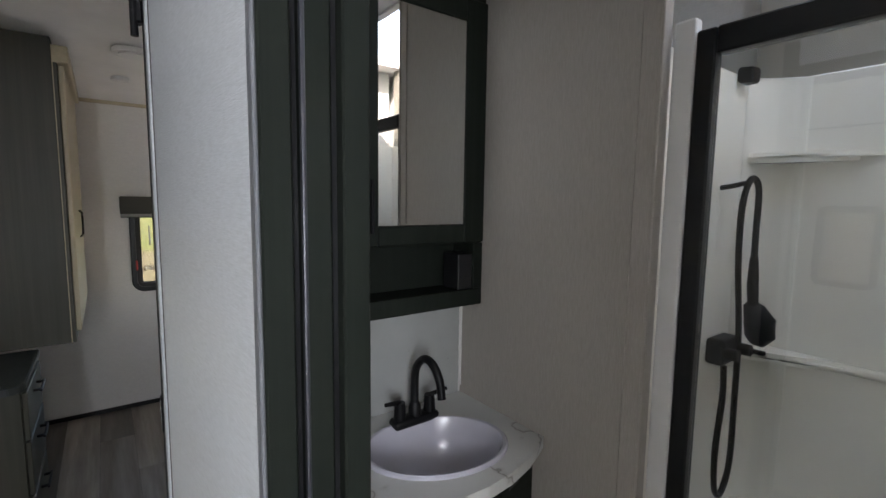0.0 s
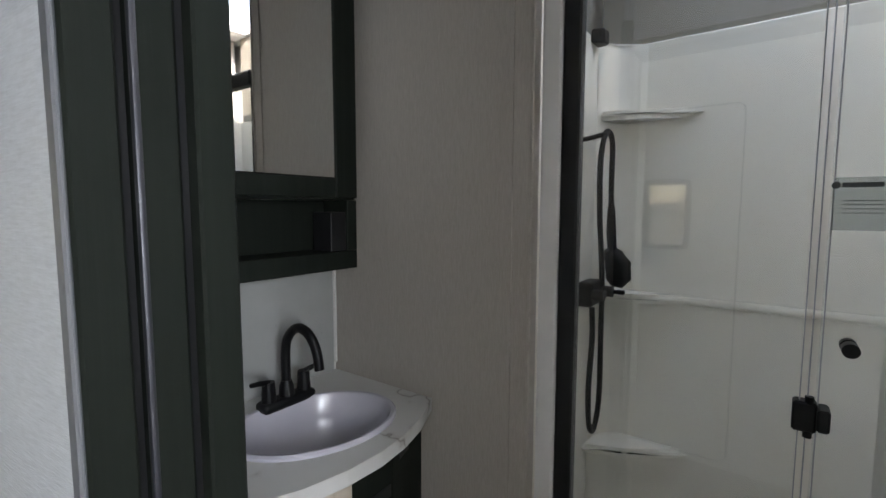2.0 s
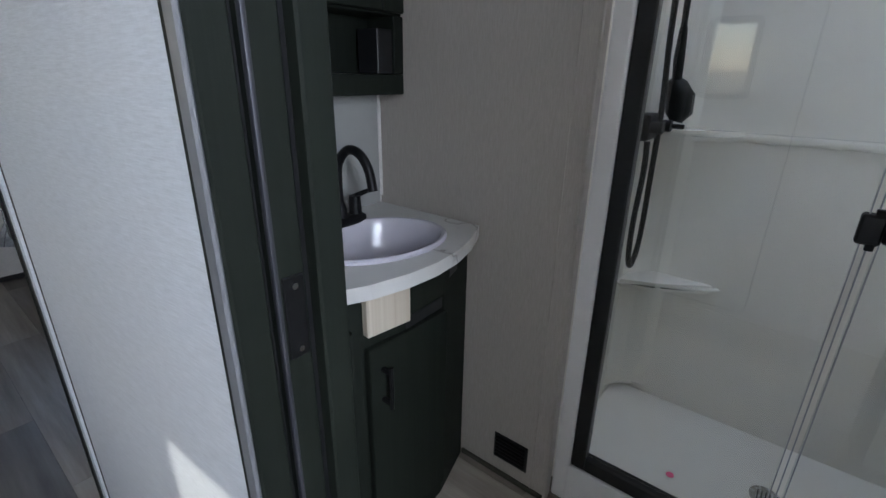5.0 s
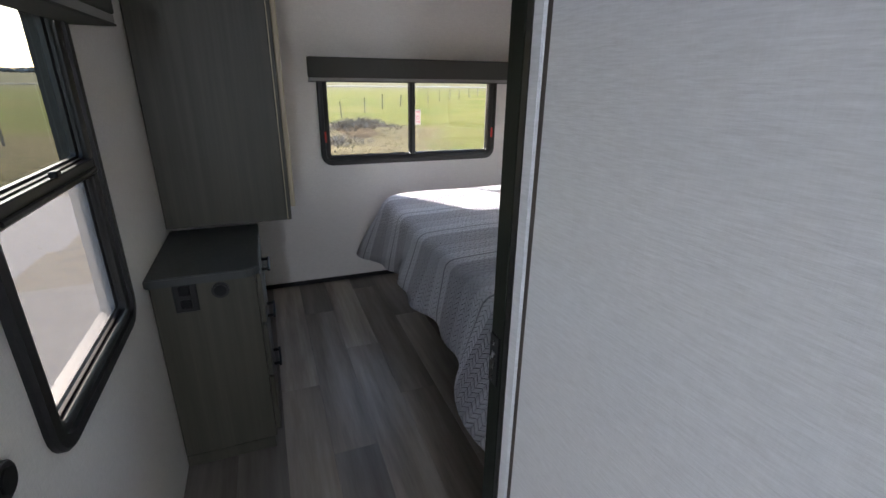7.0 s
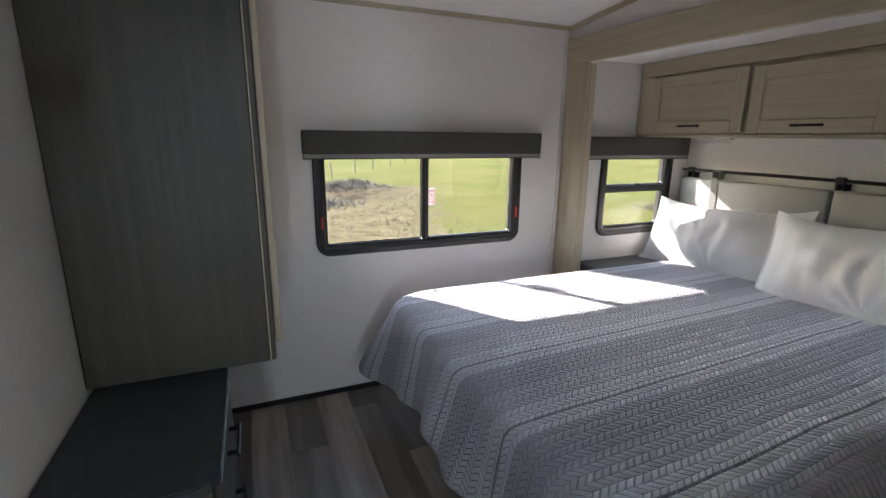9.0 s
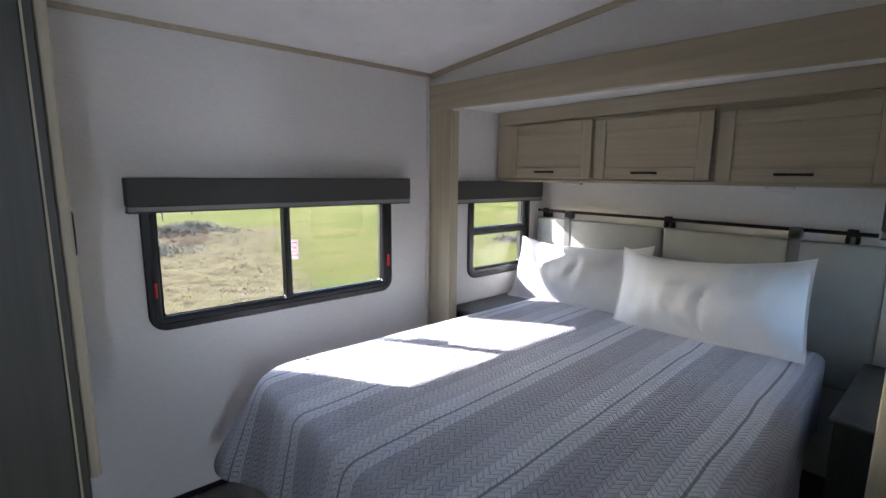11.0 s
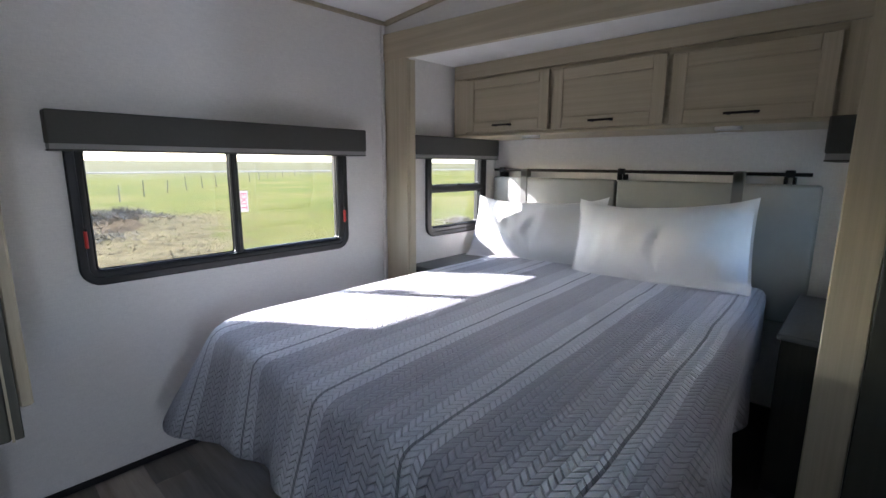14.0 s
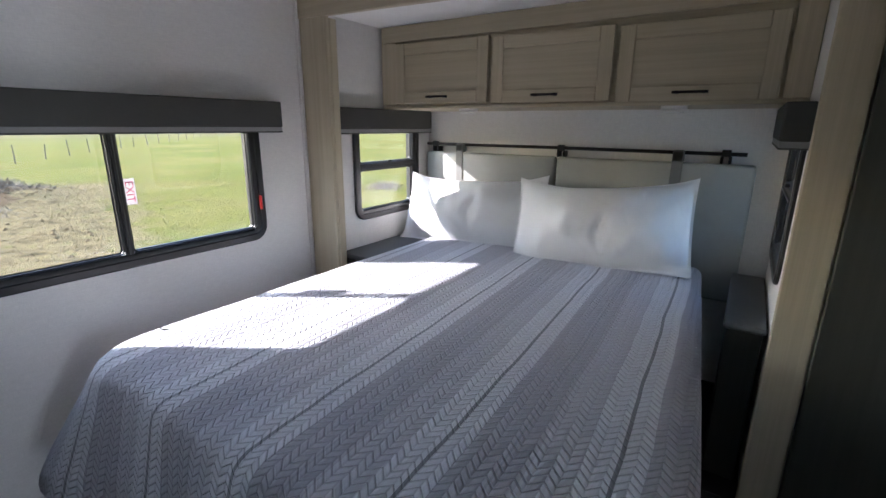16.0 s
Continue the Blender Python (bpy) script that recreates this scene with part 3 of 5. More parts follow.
def prism(pts, z0, z1, bev=0.0):
    bm = bmesh.new()
    a = [bm.verts.new((x, y, z0)) for x, y in pts]
    b = [bm.verts.new((x, y, z1)) for x, y in pts]
    n = len(pts)
    for i in range(n):
        bm.faces.new((a[i], a[(i + 1) % n], b[(i + 1) % n], b[i]))
    bm.faces.new(a)
    bm.faces.new(b)
    if bev:
        bmesh.ops.bevel(bm, geom=list(bm.edges), offset=bev, segments=2, affect="EDGES")
    return bm


solid("wall_hall", prism([(PX0, PY0), (PX0 + 0.035, PY0), (PX1 + 0.03, PY1 + 0.033), (PX1 - 0.001, PY1 + 0.008)], 0.0, 2.42), M_WALL_H, "pale linen-textured hall wall panel, daylight's blue in its colour", "wall", "structure")
solid("wall_partition", blk(0.757, 1.684, 0.0, EW, 1.704, 2.42), M_WALL, "pale partition between bedroom and bathroom", "wall", "structure")
solid("wall_partition_head", blk(W, 1.655, 1.99, 0.756, 1.70, 2.42), M_WALL, "pale wall over the bedroom doorway", "wall", "structure")
door1 = thing("door_1", (0.74, 1.68, 0), "dark sage bedroom doorway jamb with black groove and steel strike", "doorway", kind="structure")
jamb1 = part("jamb", blk(0.7195, 1.662, 0.0, 0.7565, 1.706, 2.04, 0.004), M_GREEN, door1)
part("groove", blk(0.7190, 1.6485, 0.0, 0.7255, 1.6615, 2.04), M_BLACK, door1)
strike1 = part("strike_plate", blk(0.7160, 1.672, 0.945, 0.7200, 1.700, 1.035, 0.001), M_BLACKM, door1, "black steel strike plate")
for zz in (0.957, 1.022):
    part("screw", disc("x", (0.7140, 1.686, zz), 0.004, 0.003, 10), M_CHROME, strike1)
part("catch", blk(0.7140, 1.680, 0.975, 0.7165, 1.692, 1.005), M_CHROME, strike1)
part("header", blk(W + 0.002, 1.650, 1.99, 0.7190, 1.706, 2.045, 0.004), M_GREEN, door1)
part("hinge_bracket", blk(0.697, 1.656, 1.915, 0.7190, 1.69, 1.965, 0.004), M_BLACKM, door1)
part("hinge_pin", disc("z", (0.702, 1.662, 1.885), 0.008, 0.09, 12), M_BLACKM, door1)
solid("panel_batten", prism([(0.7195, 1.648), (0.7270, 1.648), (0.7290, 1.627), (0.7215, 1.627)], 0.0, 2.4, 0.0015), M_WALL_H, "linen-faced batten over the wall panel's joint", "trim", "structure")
solid("panel_groove", prism([(0.7255, 1.6265), (0.7310, 1.6265), (0.7320, 1.6185), (0.7262, 1.6185)], 0.0, 2.4), M_GAP, "dark shadow joint beside the batten", "trim", "structure")
PLACE = BATH
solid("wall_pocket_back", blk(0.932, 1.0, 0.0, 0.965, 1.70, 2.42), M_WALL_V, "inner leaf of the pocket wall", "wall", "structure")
solid("wall_bath_head", blk(0.828, 0.20, 1.98, 0.965, 0.954, 2.42), M_WALL, "pale wall over the bathroom doorway", "wall", "structure")
solid("wall_hall_south", blk(0.828, -3.3, 0.0, 0.965, 0.164, 2.42), M_WALL, "pale hall wall past the bathroom door", "wall", "structure")
door2 = thing("door_2", (0.90, 0.97, 0), "dark sage bathroom jamb with a pocket door slid into its slot", "doorway", kind="structure")
part("jamb", blk(0.8255, 0.955, 0.0, 0.865, 1.0, 2.06, 0.003), M_GREEN, door2)
part("jamb", blk(0.931, 0.956, 0.0, 0.971, 0.998, 2.06, 0.003), M_GREEN, door2)
part("corner_trim", blk(0.8195, 0.9555, 0.0, 0.8252, 0.9775, 2.06, 0.002), M_EDGE, door2, "pale grey vinyl corner trim")
slab = part("pocket_door", blk(0.880, 0.966, 0.006, 0.921, 1.69, 1.985, 0.004), M_GREEN, door2)
# narrow bead that puts the highlight on the slab's rounded edge into shape
part("highlight_bead", blk(0.8785, 0.9625, 0.006, 0.8855, 0.972, 1.985, 0.003, 2), M_BEAD, slab, "grey bead along the door's edge, drawn as its highlight", True)
# black bars fill the open slots, standing in for the shade inside them
part("dark_slot_fill", blk(0.8655, 0.978, 0.0, 0.8780, 1.60, 1.99), M_BLACK, door2)
part("dark_slot_fill", blk(0.9215, 0.976, 0.0, 0.9305, 1.60, 1.99), M_BLACK, door2)
for zz in (0.942, 1.023):
    part("screw", disc("y", (0.9015, 0.9600, zz), 0.004, 0.003, 10), M_CHROME, slab)
lock = part("edge_lock", blk(0.888, 0.9625, 0.93, 0.915, 0.9665, 1.035, 0.001), M_BLACKM, slab, "black door-edge latch with steel screws")
part("header", blk(0.823, 0.20, 1.98 - 0.04, 0.975, 0.954, 1.98, 0.003), M_GREEN, door2)
part("jamb", blk(0.823, 0.165, 0.0, 0.975, 0.199, 1.94, 0.003), M_GREEN, door2)

PLACE = Vector((0, 0, 0))

# ---- windows ----


def window(name, axis, d, sgn, w, split, label, lower=None, upper=None):
    """A black-framed trailer window with rounded corners. sgn: +1 when outdoors lies towards greater x or y."""
    u0, z0, u1, z1 = w
    cu = (u0 + u1) / 2
    put = (lambda a, b, c, e, f, g: blk(min(a, e), b, c, max(a, e), f, g, 0.0025)) if axis == "x" else (lambda a, b, c, e, f, g: blk(b, min(a, e), c, f, max(a, e), g, 0.0025))
    win = thing(name, (d, cu, z0) if axis == "x" else (cu, d, z0), label, "window", kind="structure")
    part("window_frame", ring(axis, d - 0.016 * sgn, d + 0.055 * sgn, u0, z0, u1, z1, 0.056, 0.075), M_BLACK, win, smooth=True)
    a, b, e, f = u0 + 0.054, z0 + 0.054, u1 - 0.054, z1 - 0.054
    if split == "v":
        part("mullion", put(d - 0.006 * sgn, cu - 0.019, b, d + 0.03 * sgn, cu + 0.012, f), M_BLACK, win)
        part("mullion_rib", put(d - 0.014 * sgn, cu - 0.012, b + 0.002, d - 0.007 * sgn, cu - 0.002, f), M_BLACK, win)
        panes = ((a, b, cu - 0.016, f), (cu + 0.010, b, e, f))
    else:
        zs = b + (f - b) * 0.55 if split == "h" else b + (f - b) * split
        part("mullion", put(d - 0.010 * sgn, a - 0.004, zs - 0.022, d + 0.03 * sgn, e + 0.004, zs + 0.016), M_BLACK, win)
        part("mullion_rib", put(d - 0.018 * sgn, a, zs - 0.016, d - 0.011 * sgn, e, zs - 0.004), M_BLACK, win)
        part("slide_latch", put(d - 0.022 * sgn, cu - 0.012, zs + 0.0165, d - 0.006 * sgn, cu + 0.012, zs + 0.030), M_BLACKM, win)
        panes = ((a, b, e, zs - 0.018), (a, zs + 0.012, e, f))
    for k, (p, q, r, s) in enumerate(panes):
        off = 0.018 + 0.010 * k
        pane = part("pane", put(d + off * sgn, p, q, d + (off + 0.003) * sgn, r, s), lower if lower and k == 0 else upper or M_GLASS, win)
        pane.visible_shadow = bool(lower)
        part("glazing_bead", ring(axis, d + 0.004 * sgn, d + (off - 0.002) * sgn, p + 0.001, q + 0.001, r - 0.001, s - 0.001, 0.012, 0.022), M_BLACK, win)
    return win


win1 = window("window_1", "y", NW, 1, NWIN, "v", "wide black-framed sliding window over the bed's foot")
for u in (NWIN[0] + 0.033, NWIN[2] - 0.033):
    lever = part("escape_lever", blk(u - 0.006, NW - 0.030, 1.005, u + 0.006, NW - 0.016, 1.075, 0.003), M_RED, win1, "red emergency-exit lever")
    part("lever_pin", disc("y", (u, NW - 0.034, 1.08), 0.006, 0.02, 10), M_BLACKM, lever)
sign = part("exit_label", blk(1.421, NW + 0.022, 1.10, 1.467, NW + 0.0265, 1.205), M_PAPER, win1, "white EXIT sticker on the glass")
letters("EXIT", 0.042, pose(1.444, NW + 0.0215, 1.153, 90, 90, 0), M_PINK, sign)
window("window_2", "y", SN, 1, SWIN, "h", "small black-framed window beside the bed's head")
window("window_3", "y", SS, -1, SWIN, "h", "small black-framed window beside the bed's head")
window("window_4", "x", W, -1, WWIN, 0.535, "tall black-framed side window with a hazy lower pane", M_SCREEN, M_TINT)

entry = thing("door_3", (0.0, 0.98, 0), "pale trailer entry door with a small window", "door", kind="structure")
part("door_window_frame", ring("x", 0.016, -0.04, DOORWIN[0], DOORWIN[1], DOORWIN[2], DOORWIN[3], 0.03, 0.04), M_BLACK, entry)
dp = part("pane", blk(-0.022, DOORWIN[0] + 0.03, DOORWIN[1] + 0.03, -0.018, DOORWIN[2] - 0.03, DOORWIN[3] - 0.03), M_SCREEN, entry)
part("door_edge", ring("x", 0.004, -0.01, 0.64, 0.03, 1.33, 1.90, 0.02, 0.05), M_BLACK, entry)
part("door_latch", blk(0.001, 1.22, 0.92, 0.03, 1.30, 1.04, 0.005), M_BLACKM, entry)


def valance(name, axis, sgn, d, u0, u1, z0, z1, depth):
    """A padded cloth valance with a paler hem band, over a window."""
    c = (u0 + u1) / 2
    val = thing(name, (d, c, z0) if axis == "x" else (c, d, z0), "charcoal cloth window valance with a paler hem band", "valance", "window valances")
    dd = d - sgn * depth
    def put(a, b, lo, e, f, hi, bev):
        a, e = min(a, e), max(a, e)
        return blk(a, b, lo, e, f, hi, bev, 2) if axis == "x" else blk(b, a, lo, f, e, hi, bev, 2)
    part("box", put(dd, u0, z0 + 0.026, d - sgn * 0.001, u1, z1, 0.006), M_VAL, val)
    part("hem_band", put(dd + sgn * 0.003, u0 + 0.003, z0 + 0.006, d - sgn * 0.002, u1 - 0.003, z0 + 0.026, 0.002), M_VAL2, val)
    part("bottom_cord", put(dd + sgn * 0.001, u0 + 0.001, z0, d - sgn * 0.002, u1 - 0.001, z0 + 0.006, 0.002), M_VAL, val)
    return val


valance("window_valance", "y", 1, NW, 0.714, 2.131, 1.381, 1.527, 0.085)
valance("window_valance", "y", 1, SN, 2.395, 3.27, 1.371, 1.512, 0.065)
valance("window_valance", "y", -1, SS, 2.47, 3.20, 1.355, 1.505, 0.085)
valance("window_valance", "x", -1, W, 1.86, 2.60, 1.525, 1.66, 0.10)

# frames and panes of the two added roof openings
for nm, h in (("window_5", ADDED_SKYLIGHT), ("window_6", ADDED_VENT)):
    sk = thing(nm, ((h[0] + h[2]) / 2, (h[1] + h[3]) / 2, ceil_z(0)), "unseen roof opening added for daylight, in a white frame", "skylight", kind="structure")
    zc = ceil_z(0)
    for a, b, c, d in ((h[0] - 0.03, h[1] - 0.03, h[2] + 0.03, h[1] + 0.01), (h[0] - 0.03, h[3] - 0.01, h[2] + 0.03, h[3] + 0.03), (h[0] - 0.03, h[1] + 0.011, h[0] + 0.01, h[3] - 0.011), (h[2] - 0.01, h[1] + 0.011, h[2] + 0.03, h[3] - 0.011)):
        part("frame", blk(a, b, zc - 0.012, c, d, zc - 0.001, 0.003), M_WHITE, sk)
    dome = part("pane", blk(h[0] - 0.02, h[1] - 0.02, zc + 0.052, h[2] + 0.02, h[3] + 0.02, zc + 0.058), M_SCREEN if nm == "window_6" else M_GLASS, sk)
    dome.visible_shadow = nm == "window_6"

# ---- bedroom ----
bed = thing("bed", (2.1, 3.07, 0), "made queen bed with a platform base and grey striped quilt", "bed")
part("platform", blk(1.40, 2.47, 0.0, 3.22, 3.74, 0.385, 0.01), M_DEEPWOOD, bed)
part("bed_board", blk(1.13, 2.43, 0.386, 3.22, 3.79, 0.462, 0.006), M_DEEPWOOD, bed, "dark brown board under the mattress")
part("mattress", blk(1.14, 2.42, 0.463, 3.22, 3.83, 0.70, 0.07, 4), M_WHITE, bed, smooth=True)

QX0, QX1, QY0, QY1, QZ, QR = 1.08, 3.21, 2.30, 3.885, 0.735, 0.17


def quilt():
    """Cloth over the mattress: rounded top edge and hanging, waving sides with pointed foot corners."""
    bm = bmesh.new()
    per = []
    def arc(cx, cy, a0, n=14):
        for i in range(n + 1):
            a = radians(a0 + 90 * i / n)
            per.append((cx + QR * math.cos(a), cy + QR * math.sin(a), math.cos(a), math.sin(a), abs(i / n - 0.5) * 2))
    def line(x0, y0, x1, y1, nx, ny, n):
        for i in range(1, n):
            t = i / n
            per.append((x0 + (x1 - x0) * t, y0 + (y1 - y0) * t, nx, ny, 1.0))
    line(QX1, QY1, QX0 + QR, QY1, 0, 1, 60)
    arc(QX0 + QR, QY1 - QR, 90)
    line(QX0, QY1 - QR, QX0, QY0 + QR, -1, 0, 46)
    arc(QX0 + QR, QY0 + QR, 180)
    line(QX0 + QR, QY0, QX1, QY0, 0, -1, 60)
    mid_y = (QY0 + QY1) / 2
    rings = []
    for k in range(16):                      # top, from the middle line outwards
        s = (k / 15) ** 0.85
        row = []
        for x, y, nx, ny, c in per:
            px = x if nx == 0 else (QX0 + 0.9 * (1 - s) + (x - QX0) * s)
            if nx != 0:
                px = x + (1 - s) * 0.9
            py = mid_y + (y - mid_y) * s
            z = QZ + 0.004 * noise.noise((px * 3, py * 3, 1.0)) - 0.006 * s ** 6
            row.append(bm.verts.new((px, py, z)))
        rings.append(row)
    drop = [(0.02, 0.010), (0.036, 0.030), (0.044, 0.062), (0.052, 0.11), (0.064, 0.17), (0.078, 0.24), (0.092, 0.31), (0.10, 0.375)]
    s_len = 0.0
    arcs = [0.0]
    for p, q in zip(per, per[1:]):
        s_len += math.hypot(q[0] - p[0], q[1] - p[1])
        arcs.append(s_len)
    for j, (out, dz) in enumerate(drop):
        t = dz / 0.375
        row = []
        for (x, y, nx, ny, c), s in zip(per, arcs):
            wave = (0.024 * math.sin(s * 9.0 + 0.8) + 0.014 * math.sin(s * 23 + 2.0) + 0.012 * noise.noise((s * 5, 1.0, 0))) * t ** 1.5
            side = (-0.085 if ny < 0 else -0.045) * t if abs(ny) > 0.9 else 0.0
            ear = (1 - c) * 0.165 * t
            o = out * 1.1 + wave + ear + side
            hem = 0.02 * noise.noise((s * 1.3, 4.0, 0)) * t
            short = max(0.0, -nx) * min(1.0, max(0.0, (3.80 - y) / 0.65))
            z = QZ - 0.006 - dz * (1 + 0.07 * (1 - c)) * (1 - 0.27 * short) + hem
            row.append(bm.verts.new((x + nx * o, y + ny * o, z)))
        rings.append(row)
    for a, b in zip(rings, rings[1:]):
        for i in range(len(a) - 1):
            bm.faces.new((a[i], a[i + 1], b[i + 1], b[i]))
    bmesh.ops.remove_doubles(bm, verts=bm.verts, dist=0.0008)
    for v in bm.verts:                       # the cloth lies a little askew at its south edge
        v.co.y += 0.085 * (v.co.x - 2.0) * max(0.0, min(1.0, (QY1 - v.co.y) / (QY1 - QY0)))
    return bm


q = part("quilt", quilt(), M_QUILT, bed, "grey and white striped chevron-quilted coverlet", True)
sd = q.modifiers.new("thick", "SOLIDIFY")
sd.thickness, sd.offset = 0.010, -1


def pillow(name, m, w, h, t, seed, label):
    """A stuffed pillow in a flanged sham, standing on its long edge."""
    nu, nv = 64, 44
    fl = 0.018
    bms = []
    bm = bmesh.new()
    grid = {}
    for side in (1, -1):
        for i in range(nu + 1):
            for j in range(nv + 1):
                u, v = 2 * i / nu - 1, 2 * j / nv - 1
                if side == -1 and (i in (0, nu) or j in (0, nv)):
                    grid[side, i, j] = grid[1, i, j]
                    continue
                bow = 1 - 0.24 * (1 - abs(u) ** 2.4) * abs(v) ** 3 * (1 if v > 0 else 0.2)
                bow2 = 1 - 0.03 * (1 - v * v) * abs(u) ** 3
                x, y = u * w / 2 * bow2, v * h / 2 * bow
                au, av = min(1, abs(u) * (1 + 2 * fl / w)), min(1, abs(v) * (1 + 2 * fl / h))
                body = max(0, (1 - au ** 2.2)) ** 0.75 * max(0, (1 - av ** 2.0)) ** 0.75
                cr = 0.018 * noise.noise((x * 5 + seed, y * 4, side * 3.0)) + 0.015 * noise.noise((x * 13 + seed, y * 7, side * 5.0)) - 0.038 * math.exp(-((x - 0.06 - 0.12 * v) / 0.022) ** 2) * max(0, 0.4 - abs(v + 0.1))
                body *= 1 - 0.22 * max(0, v) ** 1.5
                rr, th = math.hypot(x - 0.04, y + h * 0.48), math.atan2(y + h * 0.48, x - 0.04)
                cr += 0.010 * math.sin(th * 11 + seed) * math.exp(-rr / 0.17) + 0.012 * math.sin(th * 5 + u * 9 + seed) * (1 - av ** 2) * abs(u) ** 1.5
                z = side * (0.004 + t / 2 * body) + cr * (0.3 + body)
                z += 0.012 * math.sin(u * 5 + seed) * (1 - body) + 0.035 * max(0, -v - 0.8) / 0.2
                grid[side, i, j] = bm.verts.new((x, y, z))
        for i in range(nu):
            for j in range(nv):
                bm.faces.new((grid[side, i, j], grid[side, i + 1, j], grid[side, i + 1, j + 1], grid[side, i, j + 1]))
    ob = new(name, finish(name, bm, M_PILLOW, True))
    ob.matrix_world = m
    return tagged(ob, label, "pillow", "pillows on the bed")


def stand(cx, cy, cz, lean, turn, roll=0):
    """A pose for a pillow whose face looks to the bed's foot, leaning back by lean degrees."""
    return Matrix.Translation((cx, cy, cz)) @ pose(0, 0, 0, 0, 0, turn) @ pose(0, 0, 0, 90 - lean, 0, -90) @ pose(0, 0, 0, 0, 0, roll)


pillow("pillow", stand(3.075, 3.665, 0.915, 21, 4, 2), 0.94, 0.46, 0.36, 1.3, "plump white cotton pillow half in sun on the bed")
pillow("pillow", stand(3.0, 2.862, 0.935, 20, 1, 4), 0.90, 0.485, 0.38, 6.1, "plump white cotton pillow in shade on the bed")

hb = thing("headboard", (3.29, 3.2, 0.5), "grey leatherette two-panel headboard hung from a black rail", "headboard")
for ya, yb in ((3.205, 4.135), (2.215, 3.198)):
    part("cushion", blk(3.245, ya, 0.55, 3.295, yb, 1.25, 0.018, 3), M_LEATHER, hb, smooth=True)
for yc in (3.862, 2.558):
    part("strap", blk(3.239, yc - 0.026, 0.60, 3.244, yc + 0.026, 1.30, 0.002), M_STRAP, hb)
    part("strap_loop", blk(3.239, yc - 0.026, 1.252, 3.297, yc + 0.026, 1.31, 0.006), M_STRAP, hb)
part("rail", tube([(3.275, 4.14, 1.300), (3.275, 3.2, 1.300), (3.275, 2.262, 1.297)], 0.0095, 10), M_BLACKM, hb)
for yc in (4.073, 3.184, 2.349):
    clip = part("bracket", blk(3.262, yc - 0.020, 1.283, 3.288, yc + 0.020, 1.318, 0.003), M_BLACKM, hb)
    for dy in (-0.018, 0.018):
        part("bracket_leg", blk(3.272, yc + dy - 0.006, 1.248, 3.329, yc + dy + 0.006, 1.284, 0.002), M_BLACKM, clip)

cab_y = ((3.437, 4.035), (2.817, 3.412), (2.195, 2.792))
cab = thing("overhead_cabinet", (3.05, 3.1, 1.52), "taupe wood overhead cabinet with three shaker doors above the bed", "cabinet")
part("body", join(blk(2.835, SS + 0.002, 1.532, 3.329, 4.155, 1.963, 0.003), blk(2.822, SS + 0.002, 1.875, 2.836, 4.155, 1.963, 0.003)), M_TAN_Y, cab)
part("bottom_rail", blk(2.826, SS + 0.002, 1.512, 3.329, 4.155, 1.531, 0.004), M_TAN_Y, cab)
for ya, yb in ((4.045, 4.155), (SS + 0.002, 2.185)):
    part("face_stile", blk(2.822, ya, 1.532, 2.8345, yb, 1.874, 0.002), M_TAN, cab)
for k, (ya, yb) in enumerate(cab_y):
    dz = -0.010 * k
    z0, z1 = 1.54 + dz * 0.6, 1.862 + dz
    d = part("door", blk(2.814, ya + 0.002, z0 + 0.002, 2.8205, yb - 0.002, z1 - 0.002), M_TAN_Y, cab)
    for a, b in ((ya, ya + 0.062), (yb - 0.062, yb)):
        part("stile", blk(2.803, a, z0, 2.8138, b, z1, 0.003), M_TAN, d)
    for a, b in ((z0, z0 + 0.062), (z1 - 0.062, z1)):
        part("rail", blk(2.8035, ya + 0.0625, a, 2.8138, yb - 0.0625, b, 0.003), M_TAN_Y, d)
    yc = (ya + yb) / 2
    hd = part("handle", tube([(2.775, yc + 0.066, z0 + 0.034), (2.774, yc, z0 + 0.034), (2.775, yc - 0.066, z0 + 0.034)], 0.0055, 10), M_BLACKM, d, "matte black bar handle")
    for s in (-0.05, 0.05):
        part("handle_foot", blk(2.773, yc + s - 0.006, z0 + 0.028, 2.8035, yc + s + 0.006, z0 + 0.040, 0.002), M_BLACKM, hd)
for yc in (3.60, 2.56):
    pk = thing("puck_light", (2.90, yc, 1.5), "small round white puck light under the overhead cabinet", "light", "puck lights under the cabinet")
    part("housing", disc("z", (2.90, yc, 1.499), 0.054, 0.026, 28, 0.004), M_WHITE, pk)
    part("lens", disc("z", (2.90, yc, 1.4845), 0.042, 0.003, 28), M_DIFF, pk)


def shelf_table(y0, y1, x0, x1, z, label):
    ns = thing("nightstand", ((x0 + x1) / 2, (y0 + y1) / 2, 0.05), label, "nightstand", "nightstands beside the bed")
    part("top", blk(x0, y0, z - 0.024, x1, y1, z, 0.010, 3), M_GREYTOP, ns, "slate-grey laminate top")
    yy = (y0 + 0.012, y1 - 0.012)
    part("body", blk(x0 + 0.03, yy[0], 0.052, x1, yy[1], z - 0.025, 0.003), M_DEEPWOOD, ns)
    return ns


shelf_table(2.10, 2.24, 2.50, 3.24, 0.72, "narrow grey-topped nightstand built in beside the bed")
shelf_table(3.90, 4.16, 2.405, 3.24, 0.705, "narrow grey-topped nightstand built in under the window")

ward = thing("wardrobe", (0.24, 3.73, 0.82), "hanging grey wood-grain wardrobe beside the window wall", "wardrobe")
part("body", blk(0.002, 3.165, 0.825, 0.470, NW - 0.014, 2.235, 0.003), M_DARKWOOD, ward)
part("face_frame", blk(0.4705, 3.165, 0.825, 0.488, NW - 0.014, 2.20, 0.002), M_DARKWOOD, ward)
